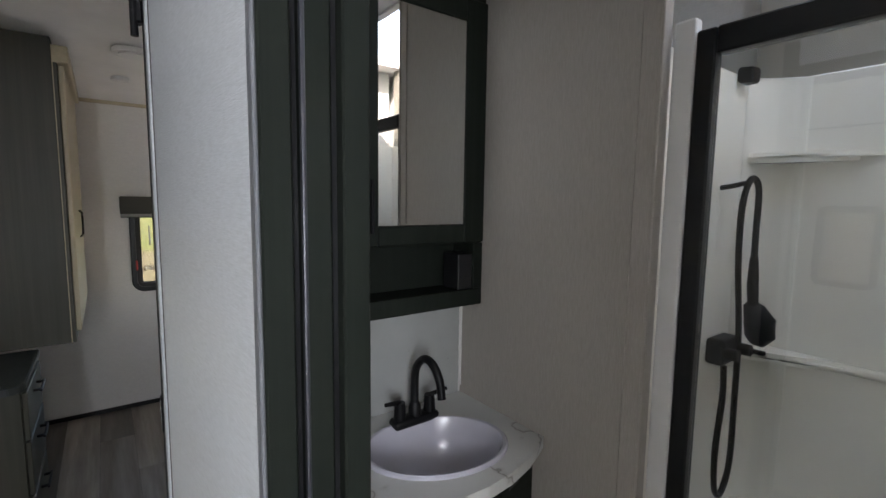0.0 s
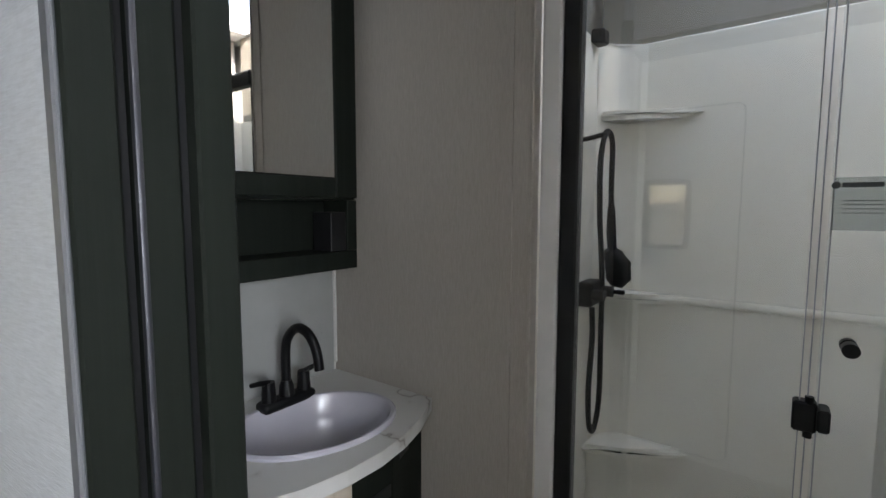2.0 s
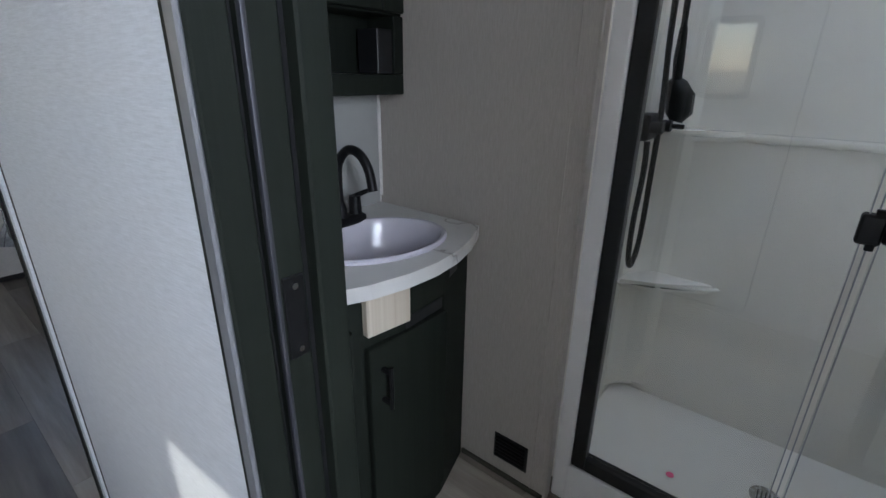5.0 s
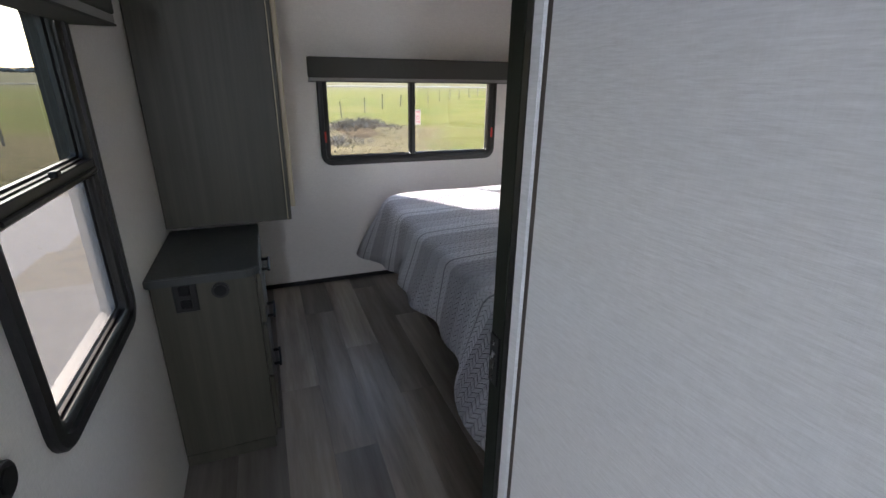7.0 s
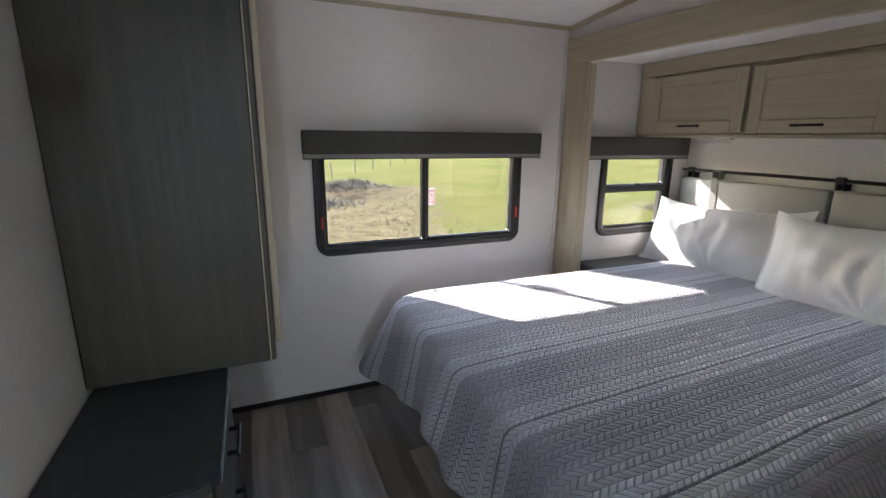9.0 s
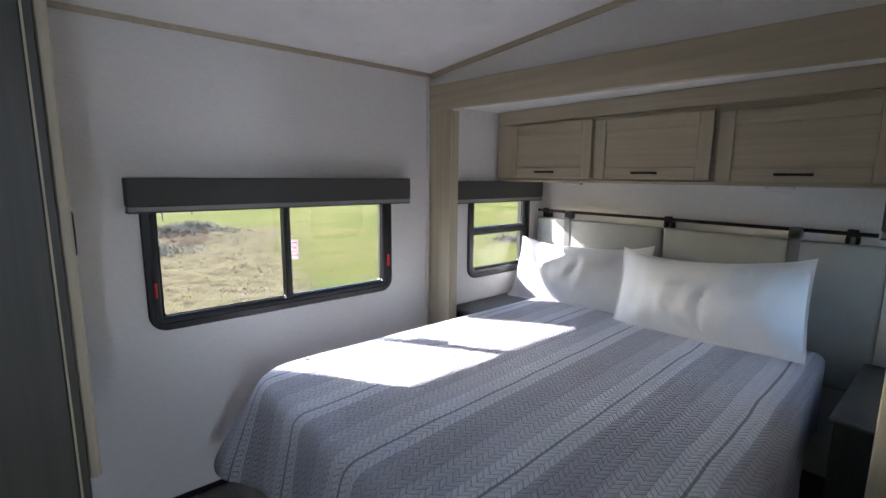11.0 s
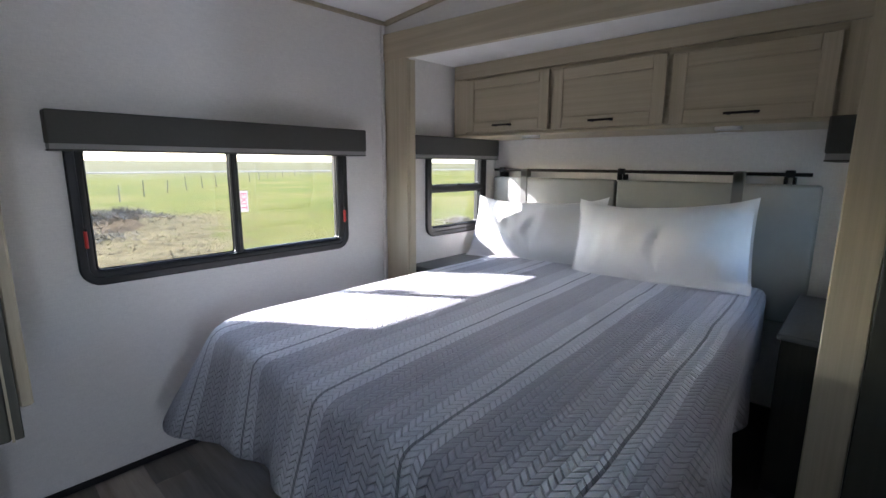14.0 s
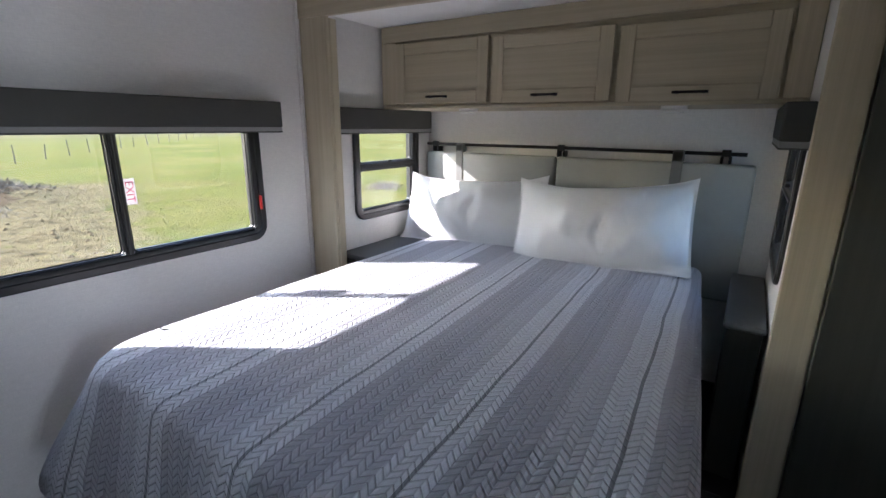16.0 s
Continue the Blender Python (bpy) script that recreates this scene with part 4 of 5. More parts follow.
for ya, yb in ((3.190, 3.725), (3.732, 4.268)):
    d = part("door", blk(0.4885, ya, 0.875, 0.510, yb, 2.12, 0.004), M_TAN, ward, "wood-grain wardrobe door")
    yh = yb - 0.04 if ya < 3.5 else ya + 0.04
    part("handle", tube([(0.511, yh, 1.295), (0.524, yh, 1.31), (0.525, yh, 1.37), (0.524, yh, 1.43), (0.511, yh, 1.445)], 0.004, 8), M_BLACKM, d)
part("crown", blk(0.4705, 3.15, 2.125, 0.530, NW - 0.014, 2.20, 0.004), M_TAN_Y, ward)
part("corner_strip", blk(0.470, 3.160, 0.825, 0.474, 3.1645, 2.2), M_TAN, ward)

dr = thing("dresser", (0.17, 2.96, 0), "low grey wood dresser with slate top under the wardrobe", "dresser")
part("carcass", blk(0.002, 2.735, 0.05, 0.328, 3.215, 0.772, 0.003), M_DARKWOOD, dr)
part("toe_kick", blk(0.002, 2.736, 0.0, 0.322, 3.21, 0.049), M_DARKWOOD, dr)
topbm = prism([(0.002, 2.685), (0.300, 2.685), (0.328, 2.697), (0.346, 2.725), (0.346, 3.222), (0.002, 3.222)], 0.7725, 0.803, 0.004)
part("top", topbm, M_GREYTOP, dr, "slate laminate top with a rounded corner")
for z0, z1 in ((0.56, 0.755), (0.33, 0.55), (0.07, 0.32)):
    dw = part("drawer_front", blk(0.3285, 2.75, z0, 0.346, 3.20, z1, 0.003), M_DARKWOOD, dr)
    hz = z1 - 0.05
    hb2 = part("handle", tube([(0.372, 2.905, hz), (0.373, 2.975, hz), (0.372, 3.045, hz)], 0.005, 8), M_BLACKM, dw)
    for yy in (2.92, 3.03):
        part("handle_foot", blk(0.346, yy - 0.005, hz - 0.005, 0.374, yy + 0.005, hz + 0.005, 0.001), M_BLACKM, hb2)
outlet = thing("power_outlet", (0.105, 2.735, 0.71), "black duplex power outlet in the dresser's side", "outlet")
part("plate", blk(0.068, 2.7285, 0.655, 0.142, 2.7345, 0.77, 0.003), M_BLACK, outlet)
for zz in (0.688, 0.737):
    part("socket", blk(0.088, 2.7265, zz - 0.017, 0.122, 2.7285, zz + 0.017, 0.003), M_BLACKM, outlet)
usb = thing("usb_socket", (0.213, 2.735, 0.72), "round black twelve-volt socket in the dresser's side", "socket")
part("rim", disc("y", (0.213, 2.7275, 0.722), 0.029, 0.007, 24), M_BLACK, usb)
part("cap", disc("y", (0.213, 2.7245, 0.722), 0.020, 0.003, 24), M_BLACKM, usb)

lamp = thing("ceiling_lamp", (0.78, 3.25, ceil_z(3.25) - 0.03), "flat round white ceiling lamp", "lamp", "ceiling lamps")
part("rim", disc("z", (0.78, 3.25, ceil_z(3.25) - 0.022), 0.085, 0.026, 36, 0.005), M_WHITE, lamp)
part("lens", disc("z", (0.78, 3.25, ceil_z(3.25) - 0.028), 0.060, 0.006, 36), M_DIFF, lamp)

alarm = thing("smoke_alarm", (0.74, 3.72, ceil_z(3.72) - 0.02), "small round white ceiling sensor", "sensor")
part("cover", disc("z", (0.74, 3.72, ceil_z(3.72) - 0.022), 0.045, 0.022, 28, 0.006), M_WHITE, alarm)
part("grille", disc("z", (0.74, 3.72, ceil_z(3.72) - 0.025), 0.020, 0.003, 20), M_DIFF, alarm)
sw = thing("wall_socket", (0.0, 1.82, 0.86), "small round black socket on the side wall", "socket")
part("rim", disc("x", (0.0005, 1.815, 0.865), 0.030, 0.008, 24, 0.002), M_BLACK, sw)
part("cap", disc("x", (0.0085, 1.815, 0.865), 0.020, 0.004, 24), M_BLACKM, sw)

# ---- bathroom ----
PLACE = BATH
BN, BE = 1.64, 1.682
SHX = 1.725
solid("wall_bath_north", blk(0.966, BN, 0.0, EW, BN + 0.04, 2.42), M_WALL, "pale bathroom wall behind the basin", "wall", "structure")
solid("wall_bath_east", blk(BE, 0.957, 0.0, BE + 0.045, BN, 2.42), M_WALL_V, "grey-beige linen-vinyl wall beside the basin, darkened in colour for shade", "wall", "structure")
solid("wall_bath_south", blk(0.966, -0.36, 0.0, EW, -0.31, 2.42), M_WALL, "plain pale bathroom wall", "wall", "structure")
tr2 = thing("trim_bath", (1.68, 0.955, 0), "thin beige corner moulding beside the shower", "trim", kind="structure")
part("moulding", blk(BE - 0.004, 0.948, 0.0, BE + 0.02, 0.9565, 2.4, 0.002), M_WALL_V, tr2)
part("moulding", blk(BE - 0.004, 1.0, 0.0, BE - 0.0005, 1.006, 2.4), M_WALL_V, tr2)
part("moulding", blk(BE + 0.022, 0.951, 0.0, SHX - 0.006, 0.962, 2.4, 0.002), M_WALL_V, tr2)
part("corner_moulding", blk(BE - 0.012, BN - 0.012, 0.87, BE - 0.0005, BN - 0.0005, 2.4, 0.003), M_WALL, tr2)

shower = thing("shower_stall", (2.0, 0.35, 0), "glossy white moulded shower stall with black-framed glass", "shower")
SNY, SSY, SEX, STOP = 0.975, -0.20, 2.335, 1.895


for wx in ((SHX + 0.03, SNY, SEX, SNY + 0.03), (SHX + 0.03, SSY - 0.03, SEX, SSY), (SEX - 0.03, SSY + 0.0005, SEX, SNY - 0.0005)):
    part("surround_wall", blk(wx[0], wx[1], 0.0, wx[2], wx[3], STOP, 0.004), M_SHOWER, shower)
part("corner_cove", prism([(SEX - 0.03, SNY), (SEX - 0.03, SNY - 0.13), (SEX - 0.045, SNY - 0.075), (SEX - 0.075, SNY - 0.035), (SEX - 0.14, SNY)], 0.12, STOP, 0.004), M_SHOWER, shower, smooth=True)
for z0, dep in ((1.10, 0.07), (0.60, 0.10), (1.68, 0.055)):
    part("ledge", prism([(SEX - 0.03, SNY - 0.001), (SEX - 0.03, SNY - 0.30), (SEX - 0.03 - dep * 0.5, SNY - 0.24), (SEX - 0.03 - dep, SNY - 0.12), (SEX - 0.05 - dep * 1.6, SNY - 0.001)], z0 - 0.03, z0, 0.012), M_SHOWER, shower, smooth=True)
part("back_ledge", blk(SEX - 0.043, SSY, 1.070, SEX - 0.0301, SNY - 0.12, 1.098, 0.010, 3), M_SHOWER, shower, smooth=True)
part("pan", blk(SHX + 0.031, SSY, 0.02, SEX - 0.031, SNY, 0.10, 0.01), M_SHOWER, shower)
dn = part("drain", disc("z", (2.02, 0.42, 0.1005), 0.042, 0.004, 28), M_CHROME, shower, "round steel drain")
for k in range(5):
    part("slot", blk(2.0, 0.40 + 0.01 * k - 0.001, 0.1046, 2.04, 0.40 + 0.01 * k + 0.002, 0.1056), M_BLACK, dn)
part("threshold", blk(SHX - 0.002, SSY, 0.0, SHX + 0.055, 0.948, 0.145, 0.008, 2), M_WHITE, shower)
part("flange", blk(SHX - 0.004, 0.902, 0.0, SHX + 0.028, 0.950, 1.93, 0.006, 2), M_WHITE, shower)
part("bottom_rail", blk(SHX, SSY, 0.146, SHX + 0.035, 0.862, 0.195, 0.004), M_BLACK, shower)
part("side_post", blk(SHX, 0.860, 0.146, SHX + 0.035, 0.901, 1.90, 0.004), M_BLACK, shower)
part("top_rail", blk(SHX - 0.002, SSY, 1.845, SHX + 0.036, 0.8595, 1.90, 0.004), M_BLACK, shower)
for ya, yb in ((0.442, 0.859), (-0.18, 0.418)):
    pn = part("glass_panel", blk(SHX + 0.016, ya, 0.196, SHX + 0.021, yb, 1.844), M_SHGLASS, shower)
    pn.visible_shadow = False
for yc in (0.440, 0.4285, 0.414):
    part("edge_seal", blk(SHX + 0.013, yc - 0.0009, 0.20, SHX + 0.024, yc + 0.0009, 1.84), M_SEAL, shower)
hinge = part("pivot_hinge", join(blk(SHX + 0.004, 0.414, 0.969, SHX + 0.034, 0.450, 1.025, 0.004), blk(SHX - 0.006, 0.396, 0.977, SHX + 0.040, 0.415, 1.018, 0.004), disc("z", (SHX + 0.012, 0.426, 0.959), 0.007, 0.076, 12)), M_BLACKM, shower, "matte black glass-door hinge")
knob = part("door_knob", join(disc("x", (SHX - 0.012, 0.378, 1.133), 0.0125, 0.028, 24, 0.004), disc("x", (SHX + 0.0215, 0.378, 1.133), 0.0125, 0.02, 24, 0.004)), M_BLACKM, shower, "round black door knob")
stk = part("sticker", blk(SHX + 0.0125, 0.330, 1.335, SHX + 0.0155, 0.415, 1.425), glass("clear_label", (0.80, 0.82, 0.82), 0.6), shower, "clear printed label on the glass")
part("print_bar", blk(SHX + 0.0118, 0.352, 1.408, SHX + 0.0124, 0.404, 1.416), M_DARKPRINT, stk)
part("print_bar", disc("x", (SHX + 0.0118, 0.412, 1.412), 0.006, 0.0006, 16), M_DARKPRINT, stk)
for k in range(4):
    part("print_bar", blk(SHX + 0.0118, 0.345, 1.385 - 0.007 * k, SHX + 0.0124, 0.402, 1.3865 - 0.007 * k), M_STRAP, stk)
part("pink_mark", disc("z", (1.93, 0.66, 0.1006), 0.012, 0.001, 10), M_PINK, shower, "small pink protective tag")

solid("wall_shower_top", blk(SEX - 0.012, SSY, STOP + 0.002, SEX + 0.004, SNY + 0.03, 2.40), M_BEIGE, "beige wall above the shower surround", "wall", "structure")
mixer = thing("shower_mixer", (2.08, 0.95, 1.11), "black shower mixer with hand shower and looping hose", "shower fitting")
part("plate", blk(2.045, SNY - 0.050, 1.075, 2.155, SNY - 0.001, 1.150, 0.010, 2), M_BLACKM, mixer)
for xx in (2.058, 2.142):
    part("tap", disc("y", (xx, SNY - 0.085, 1.115), 0.017, 0.036, 16, 0.004), M_BLACKM, mixer)
part("lever", blk(2.136, SNY - 0.12, 1.109, 2.150, SNY - 0.086, 1.122, 0.003), M_BLACKM, mixer)
hose = [(2.07, SNY - 0.045, 1.074), (2.066, SNY - 0.05, 0.98), (2.045, SNY - 0.05, 0.83), (2.06, SNY - 0.05, 0.71), (2.105, SNY - 0.05, 0.68), (2.15, SNY - 0.05, 0.76), (2.150, SNY - 0.05, 0.95), (2.135, SNY - 0.052, 1.16), (2.10, SNY - 0.05, 1.36), (2.095, SNY - 0.05, 1.52), (2.125, SNY - 0.055, 1.600), (2.17, SNY - 0.06, 1.575), (2.175, SNY - 0.06, 1.45), (2.165, SNY - 0.065, 1.37)]
part("hose", tube(curve_pts(hose, 8), 0.0085, 8), M_BLACKM, mixer, smooth=True)
part("hose_hook", tube([(2.07, SNY - 0.001, 1.575), (2.075, SNY - 0.03, 1.58), (2.09, SNY - 0.055, 1.588)], 0.007, 8), M_BLACKM, mixer)
hs = part("hand_shower", tube([(2.165, SNY - 0.065, 1.38), (2.165, SNY - 0.067, 1.30), (2.17, SNY - 0.072, 1.22)], [0.011, 0.015, 0.013], 12), M_BLACKM, mixer)
part("spray_head", tube([(2.168, SNY - 0.060, 1.245), (2.178, SNY - 0.072, 1.225), (2.186, SNY - 0.085, 1.195), (2.186, SNY - 0.088, 1.15), (2.183, SNY - 0.084, 1.125)], [0.016, 0.030, 0.040, 0.038, 0.018], 16), M_BLACKM, hs, smooth=True)
brk = thing("shower_bracket", (2.14, 0.97, 1.90), "black angled shower arm bracket", "bracket")
part("bracket", prism([(2.12, SNY - 0.001), (2.18, SNY - 0.001), (2.175, SNY - 0.04), (2.135, SNY - 0.035)], 1.868, 1.91, 0.004), M_BLACKM, brk)

van = thing("vanity", (1.35, 1.45, 0), "dark sage corner vanity with marble-look bowed top", "vanity")
front = [(1.000, 1.315), (1.06, 1.262), (1.13, 1.215), (1.21, 1.180), (1.30, 1.160), (1.39, 1.155), (1.48, 1.165), (1.57, 1.190), (1.655, 1.228), (1.679, 1.240)]
SX, SY, SRX, SRY, STURN = 1.392, 1.378, 0.208, 0.158, radians(-18)


def sink_pt(a, k=1.0):
    c, s = math.cos(a) * SRX * k, math.sin(a) * SRY * k
    return (SX + c * math.cos(STURN) - s * math.sin(STURN), SY + c * math.sin(STURN) + s * math.cos(STURN))


def counter():
    """The top with its oval cut-out."""
    bm = bmesh.new()
    outline = front + [(1.679, BN - 0.002), (0.98, BN - 0.002), (0.98, 1.33)]
    n = 72
    def outer(a):
        d = Vector((math.cos(a), math.sin(a)))
        best = None
        for p, q in zip(outline, outline[1:] + outline[:1]):
            p, q = Vector(p) - Vector((SX, SY)), Vector(q) - Vector((SX, SY))
            e = q - p
            den = d.x * e.y - d.y * e.x
            if abs(den) < 1e-9:
                continue
            t = (p.x * e.y - p.y * e.x) / den
            s = (p.x * d.y - p.y * d.x) / den
            if t > 0 and -1e-6 <= s <= 1 + 1e-6 and (best is None or t < best):
                best = t
        return (SX + d.x * best, SY + d.y * best)
    angs = sorted([2 * math.pi * i / n for i in range(n)] + [math.atan2(y - SY, x - SX) % (2 * math.pi) for x, y in outline])
    def inner(a):
        b = a - STURN
        k = 1 / math.sqrt((math.cos(b) / SRX) ** 2 + (math.sin(b) / SRY) ** 2)
        return (SX + k * math.cos(a) * 0.96, SY + k * math.sin(a) * 0.96)
    loops = []
    for fn, z in ((inner, 0.812), (outer, 0.812), (outer, 0.846), (inner, 0.846)):
        loops.append([bm.verts.new((*fn(a), z)) for a in angs])
    for a, b in zip(loops, loops[1:] + loops[:1]):
        for i in range(len(angs)):
            bm.faces.new((a[i], a[(i + 1) % len(angs)], b[(i + 1) % len(angs)], b[i]))
    return bm


part("counter", counter(), M_MARBLE, van, "white marble-look laminate top with bowed front")


def basin():
    bm = bmesh.new()
    rows = []
    for k, z in ((1.0, 0.8465), (1.0, 0.853), (0.975, 0.858), (0.93, 0.856), (0.89, 0.842), (0.84, 0.80), (0.74, 0.755), (0.55, 0.725), (0.30, 0.714), (0.10, 0.711)):
        rows.append([bm.verts.new((*sink_pt(2 * math.pi * i / 48, k), z)) for i in range(48)])
    for a, b in zip(rows, rows[1:]):
        for i in range(48):
            bm.faces.new((a[i], a[(i + 1) % 48], b[(i + 1) % 48], b[i]))
    bm.faces.new(rows[-1])
    return bm


sink = thing("sink", (SX, SY, 0.85), "oval white basin set into the marble-look top", "sink")
part("bowl", basin(), M_PORC, sink, smooth=True)
part("drain", join(disc("z", (SX, SY, 0.7115), 0.021, 0.004, 24, 0.001), disc("z", (SX, SY, 0.7155), 0.013, 0.006, 20, 0.002)), M_CHROME, sink, "steel drain plug")
part("backsplash", blk(0.98, BN - 0.006, 0.8465, 1.669, BN - 0.0005, 1.19), M_SPLASH, van, "marble-look splash sheet")
bodyp = [(1.0, 1.36), (1.11, 1.275), (1.22, 1.235), (1.36, 1.215), (1.50, 1.222), (1.672, 1.272), (1.672, BN - 0.001), (0.985, BN - 0.001), (0.985, 1.37)]
part("body", prism(bodyp, 0.0, 0.700), M_GREEN, van)
for p, q2 in zip(bodyp[:5], bodyp[1:6]):
    a, b = Vector(p), Vector(q2)
    n2 = Vector(((b - a).y, -(b - a).x)).normalized() * -0.012
    part("apron", prism([tuple(a), tuple(b), tuple(b + n2), tuple(a + n2)], 0.7005, 0.811), M_GREEN, van)


def curved(p0, p1, z0, z1, proud):
    """A flat door or panel hung on the vanity's front between two plan points."""
    a, b = Vector(p0), Vector(p1)
    nrm = Vector(((b - a).y, -(b - a).x)).normalized()
    return prism([tuple(a), tuple(b), tuple(b + nrm * proud), tuple(a + nrm * proud)], z0, z1, 0.002)


vd = part("door", curved((1.225, 1.232), (1.49, 1.219), 0.07, 0.665, 0.018), M_GREEN, van, "sage cabinet door")
vh = part("handle", tube([(1.262, 1.185, 0.50), (1.262, 1.183, 0.555), (1.262, 1.185, 0.615)], 0.006, 8), M_BLACKM, vd)
for zz in (0.515, 0.60):
    part("handle_foot", blk(1.256, 1.185, zz - 0.006, 1.268, 1.214, zz + 0.006, 0.002), M_BLACKM, vh)
vd2 = part("side_door", curved((1.01, 1.352), (1.20, 1.242), 0.07, 0.72, 0.016), M_GREEN, van)
part("handle", tube([(1.165, 1.232, 0.60), (1.165, 1.230, 0.64), (1.165, 1.232, 0.68)], 0.006, 8), M_BLACKM, vd2)
part("apron_block", curved((1.225, 1.2335), (1.345, 1.217), 0.70, 0.808, 0.022), M_RAW, van, "bare pale plywood block under the top")
part("shadow_gap", curved((1.345, 1.2165), (1.49, 1.2215), 0.668, 0.700, 0.003), M_BLACK, van)
part("side_slot", curved((1.53, 1.233), (1.62, 1.262), 0.735, 0.775, 0.004), M_BLACK, van)

fc = thing("faucet", (1.43, 1.53, 0.846), "matte black two-handle gooseneck faucet", "faucet")
part("base", blk(1.335, 1.500, 0.8465, 1.495, 1.552, 0.875, 0.012, 3), M_BLACKM, fc, smooth=True)
part("column", tube([(1.415, 1.526, 0.87), (1.415, 1.526, 0.90), (1.415, 1.526, 0.915)], [0.021, 0.019, 0.014], 16), M_BLACKM, fc, smooth=True)
neck = [(1.415, 1.526, 0.905), (1.415, 1.526, 0.985), (1.415, 1.515, 1.030), (1.418, 1.480, 1.062), (1.421, 1.440, 1.055), (1.424, 1.412, 1.018), (1.425, 1.400, 0.965)]
part("spout", tube(curve_pts(neck, 8), 0.0125, 12), M_BLACKM, fc, smooth=True)
for xx, dx in ((1.362, -0.045), (1.470, 0.045)):
    hnd = part("handle", tube([(xx, 1.526, 0.872), (xx, 1.526, 0.905), (xx, 1.526, 0.925)], [0.019, 0.017, 0.016], 14), M_BLACKM, fc)
    part("lever", tube([(xx, 1.526, 0.922), (xx + dx * 0.6, 1.520, 0.930), (xx + dx * 1.25, 1.512, 0.936)], [0.008, 0.007, 0.006], 10), M_BLACKM, hnd)

mc = thing("medicine_cabinet", (1.33, 1.57, 1.19), "dark sage medicine cabinet with mirror door and open niche", "cabinet")
part("body", blk(0.985, 1.522, 1.395, 1.667, BN - 0.001, 2.40, 0.002), M_GREEN, mc)
part("niche", join(blk(0.985, 1.515, 1.192, 1.667, BN - 0.001, 1.245, 0.002), blk(1.630, 1.515, 1.246, 1.667, BN - 0.001, 1.394, 0.002), blk(0.985, BN - 0.02, 1.246, 1.629, BN - 0.001, 1.394)), M_GREEN, mc)
part("niche_shadow_box", blk(1.572, 1.52, 1.2465, 1.628, 1.60, 1.36, 0.002), M_BLACK, mc)
md = part("mirror_door", join(blk(1.235, 1.503, 1.40, 1.278, 1.5215, 2.13, 0.003), blk(1.580, 1.503, 1.40, 1.660, 1.5215, 2.13, 0.003), blk(1.2785, 1.503, 1.40, 1.5795, 1.5215, 1.455, 0.003), blk(1.2785, 1.503, 2.065, 1.5795, 1.5215, 2.13, 0.003)), M_GREEN, mc)
part("mirror", blk(1.2785, 1.508, 1.4555, 1.5795, 1.514, 2.0645, 0.002), M_MIRROR, md, "silvered mirror")
part("door_pull", tube([(1.248, 1.480, 1.44), (1.247, 1.478, 1.51), (1.248, 1.480, 1.58)], 0.007, 8), M_BLACKM, md)
part("side_panel", blk(0.985, 1.508, 1.40, 1.228, 1.5215, 2.13, 0.003), M_GREEN, mc)

vent = thing("floor_vent", (BE, 1.09, 0.07), "small black square vent low on the bathroom wall", "vent")
part("frame", blk(BE - 0.006, 1.02, 0.068, BE - 0.0005, 1.142, 0.165, 0.002), M_BLACK, vent)
for k in range(6):
    part("slat", blk(BE - 0.009, 1.028, 0.078 + 0.014 * k, BE - 0.0062, 1.134, 0.084 + 0.014 * k), M_BLACKM, vent)
base_b = solid("baseboard_bath", blk(BE - 0.01, 0.958, 0.0, BE - 0.0005, 1.27, 0.018, 0.002), M_DARKWOOD, "low grey quarter-round along the bathroom wall", "baseboard", "structure")

# ---- outdoors ----
PLACE = Vector((0, 0, 0))
GZ = -0.80


def hill(x, y):
    """Height of the field; a heap of dug earth lies beyond the window."""
    d1 = math.exp(-(((x - 3.9) / 2.0) ** 2 + ((y - 20.0) / 2.6) ** 2))
    d2 = math.exp(-(((x - 2.2) / 2.6) ** 2 + ((y - 14.0) / 3.6) ** 2))
    d3 = math.exp(-(((x + 7.5) / 2.2) ** 2 + ((y - 15.0) / 3.0) ** 2))
    rough = noise.fractal((x * 0.9, y * 0.9, 0.0), 1.0, 2.0, 4)
    m = 0.42 * d1 + 0.20 * d2 + 0.20 * d3
    far = max(0, y - 12) * 0.004
    return GZ + m + rough * (0.014 + 0.22 * m) + far, m


def field():
    bm = bmesh.new()
    def axis(a, b, near0, near1, step):
        out, v = [near0], near0
        while v < near1:
            v += step
            out.append(v)
        s = step
        while out[-1] < b:
            s *= 1.35
            out.append(min(b, out[-1] + s))
        s = step
        while out[0] > a:
            s *= 1.35
            out.insert(0, max(a, out[0] - s))
        return out
    xs, ys = axis(-900, 900, -12, 12, 0.16), axis(-900, 1500, -3, 23, 0.17)
    rows = [[bm.verts.new((x, y, hill(x, y)[0])) for x in xs] for y in ys]
    for a, b in zip(rows, rows[1:]):
        for i in range(len(xs) - 1):
            bm.faces.new((a[i], a[i + 1], b[i + 1], b[i]))
    return bm


ground = solid("ground", field(), M_GRASS, "open meadow with short patchy grass", "ground", "structure", True)
gm = ground.data
gm.materials.append(M_DIRT)
gm.materials.append(M_GRAVEL)
gm.materials.append(M_ASPHALT)
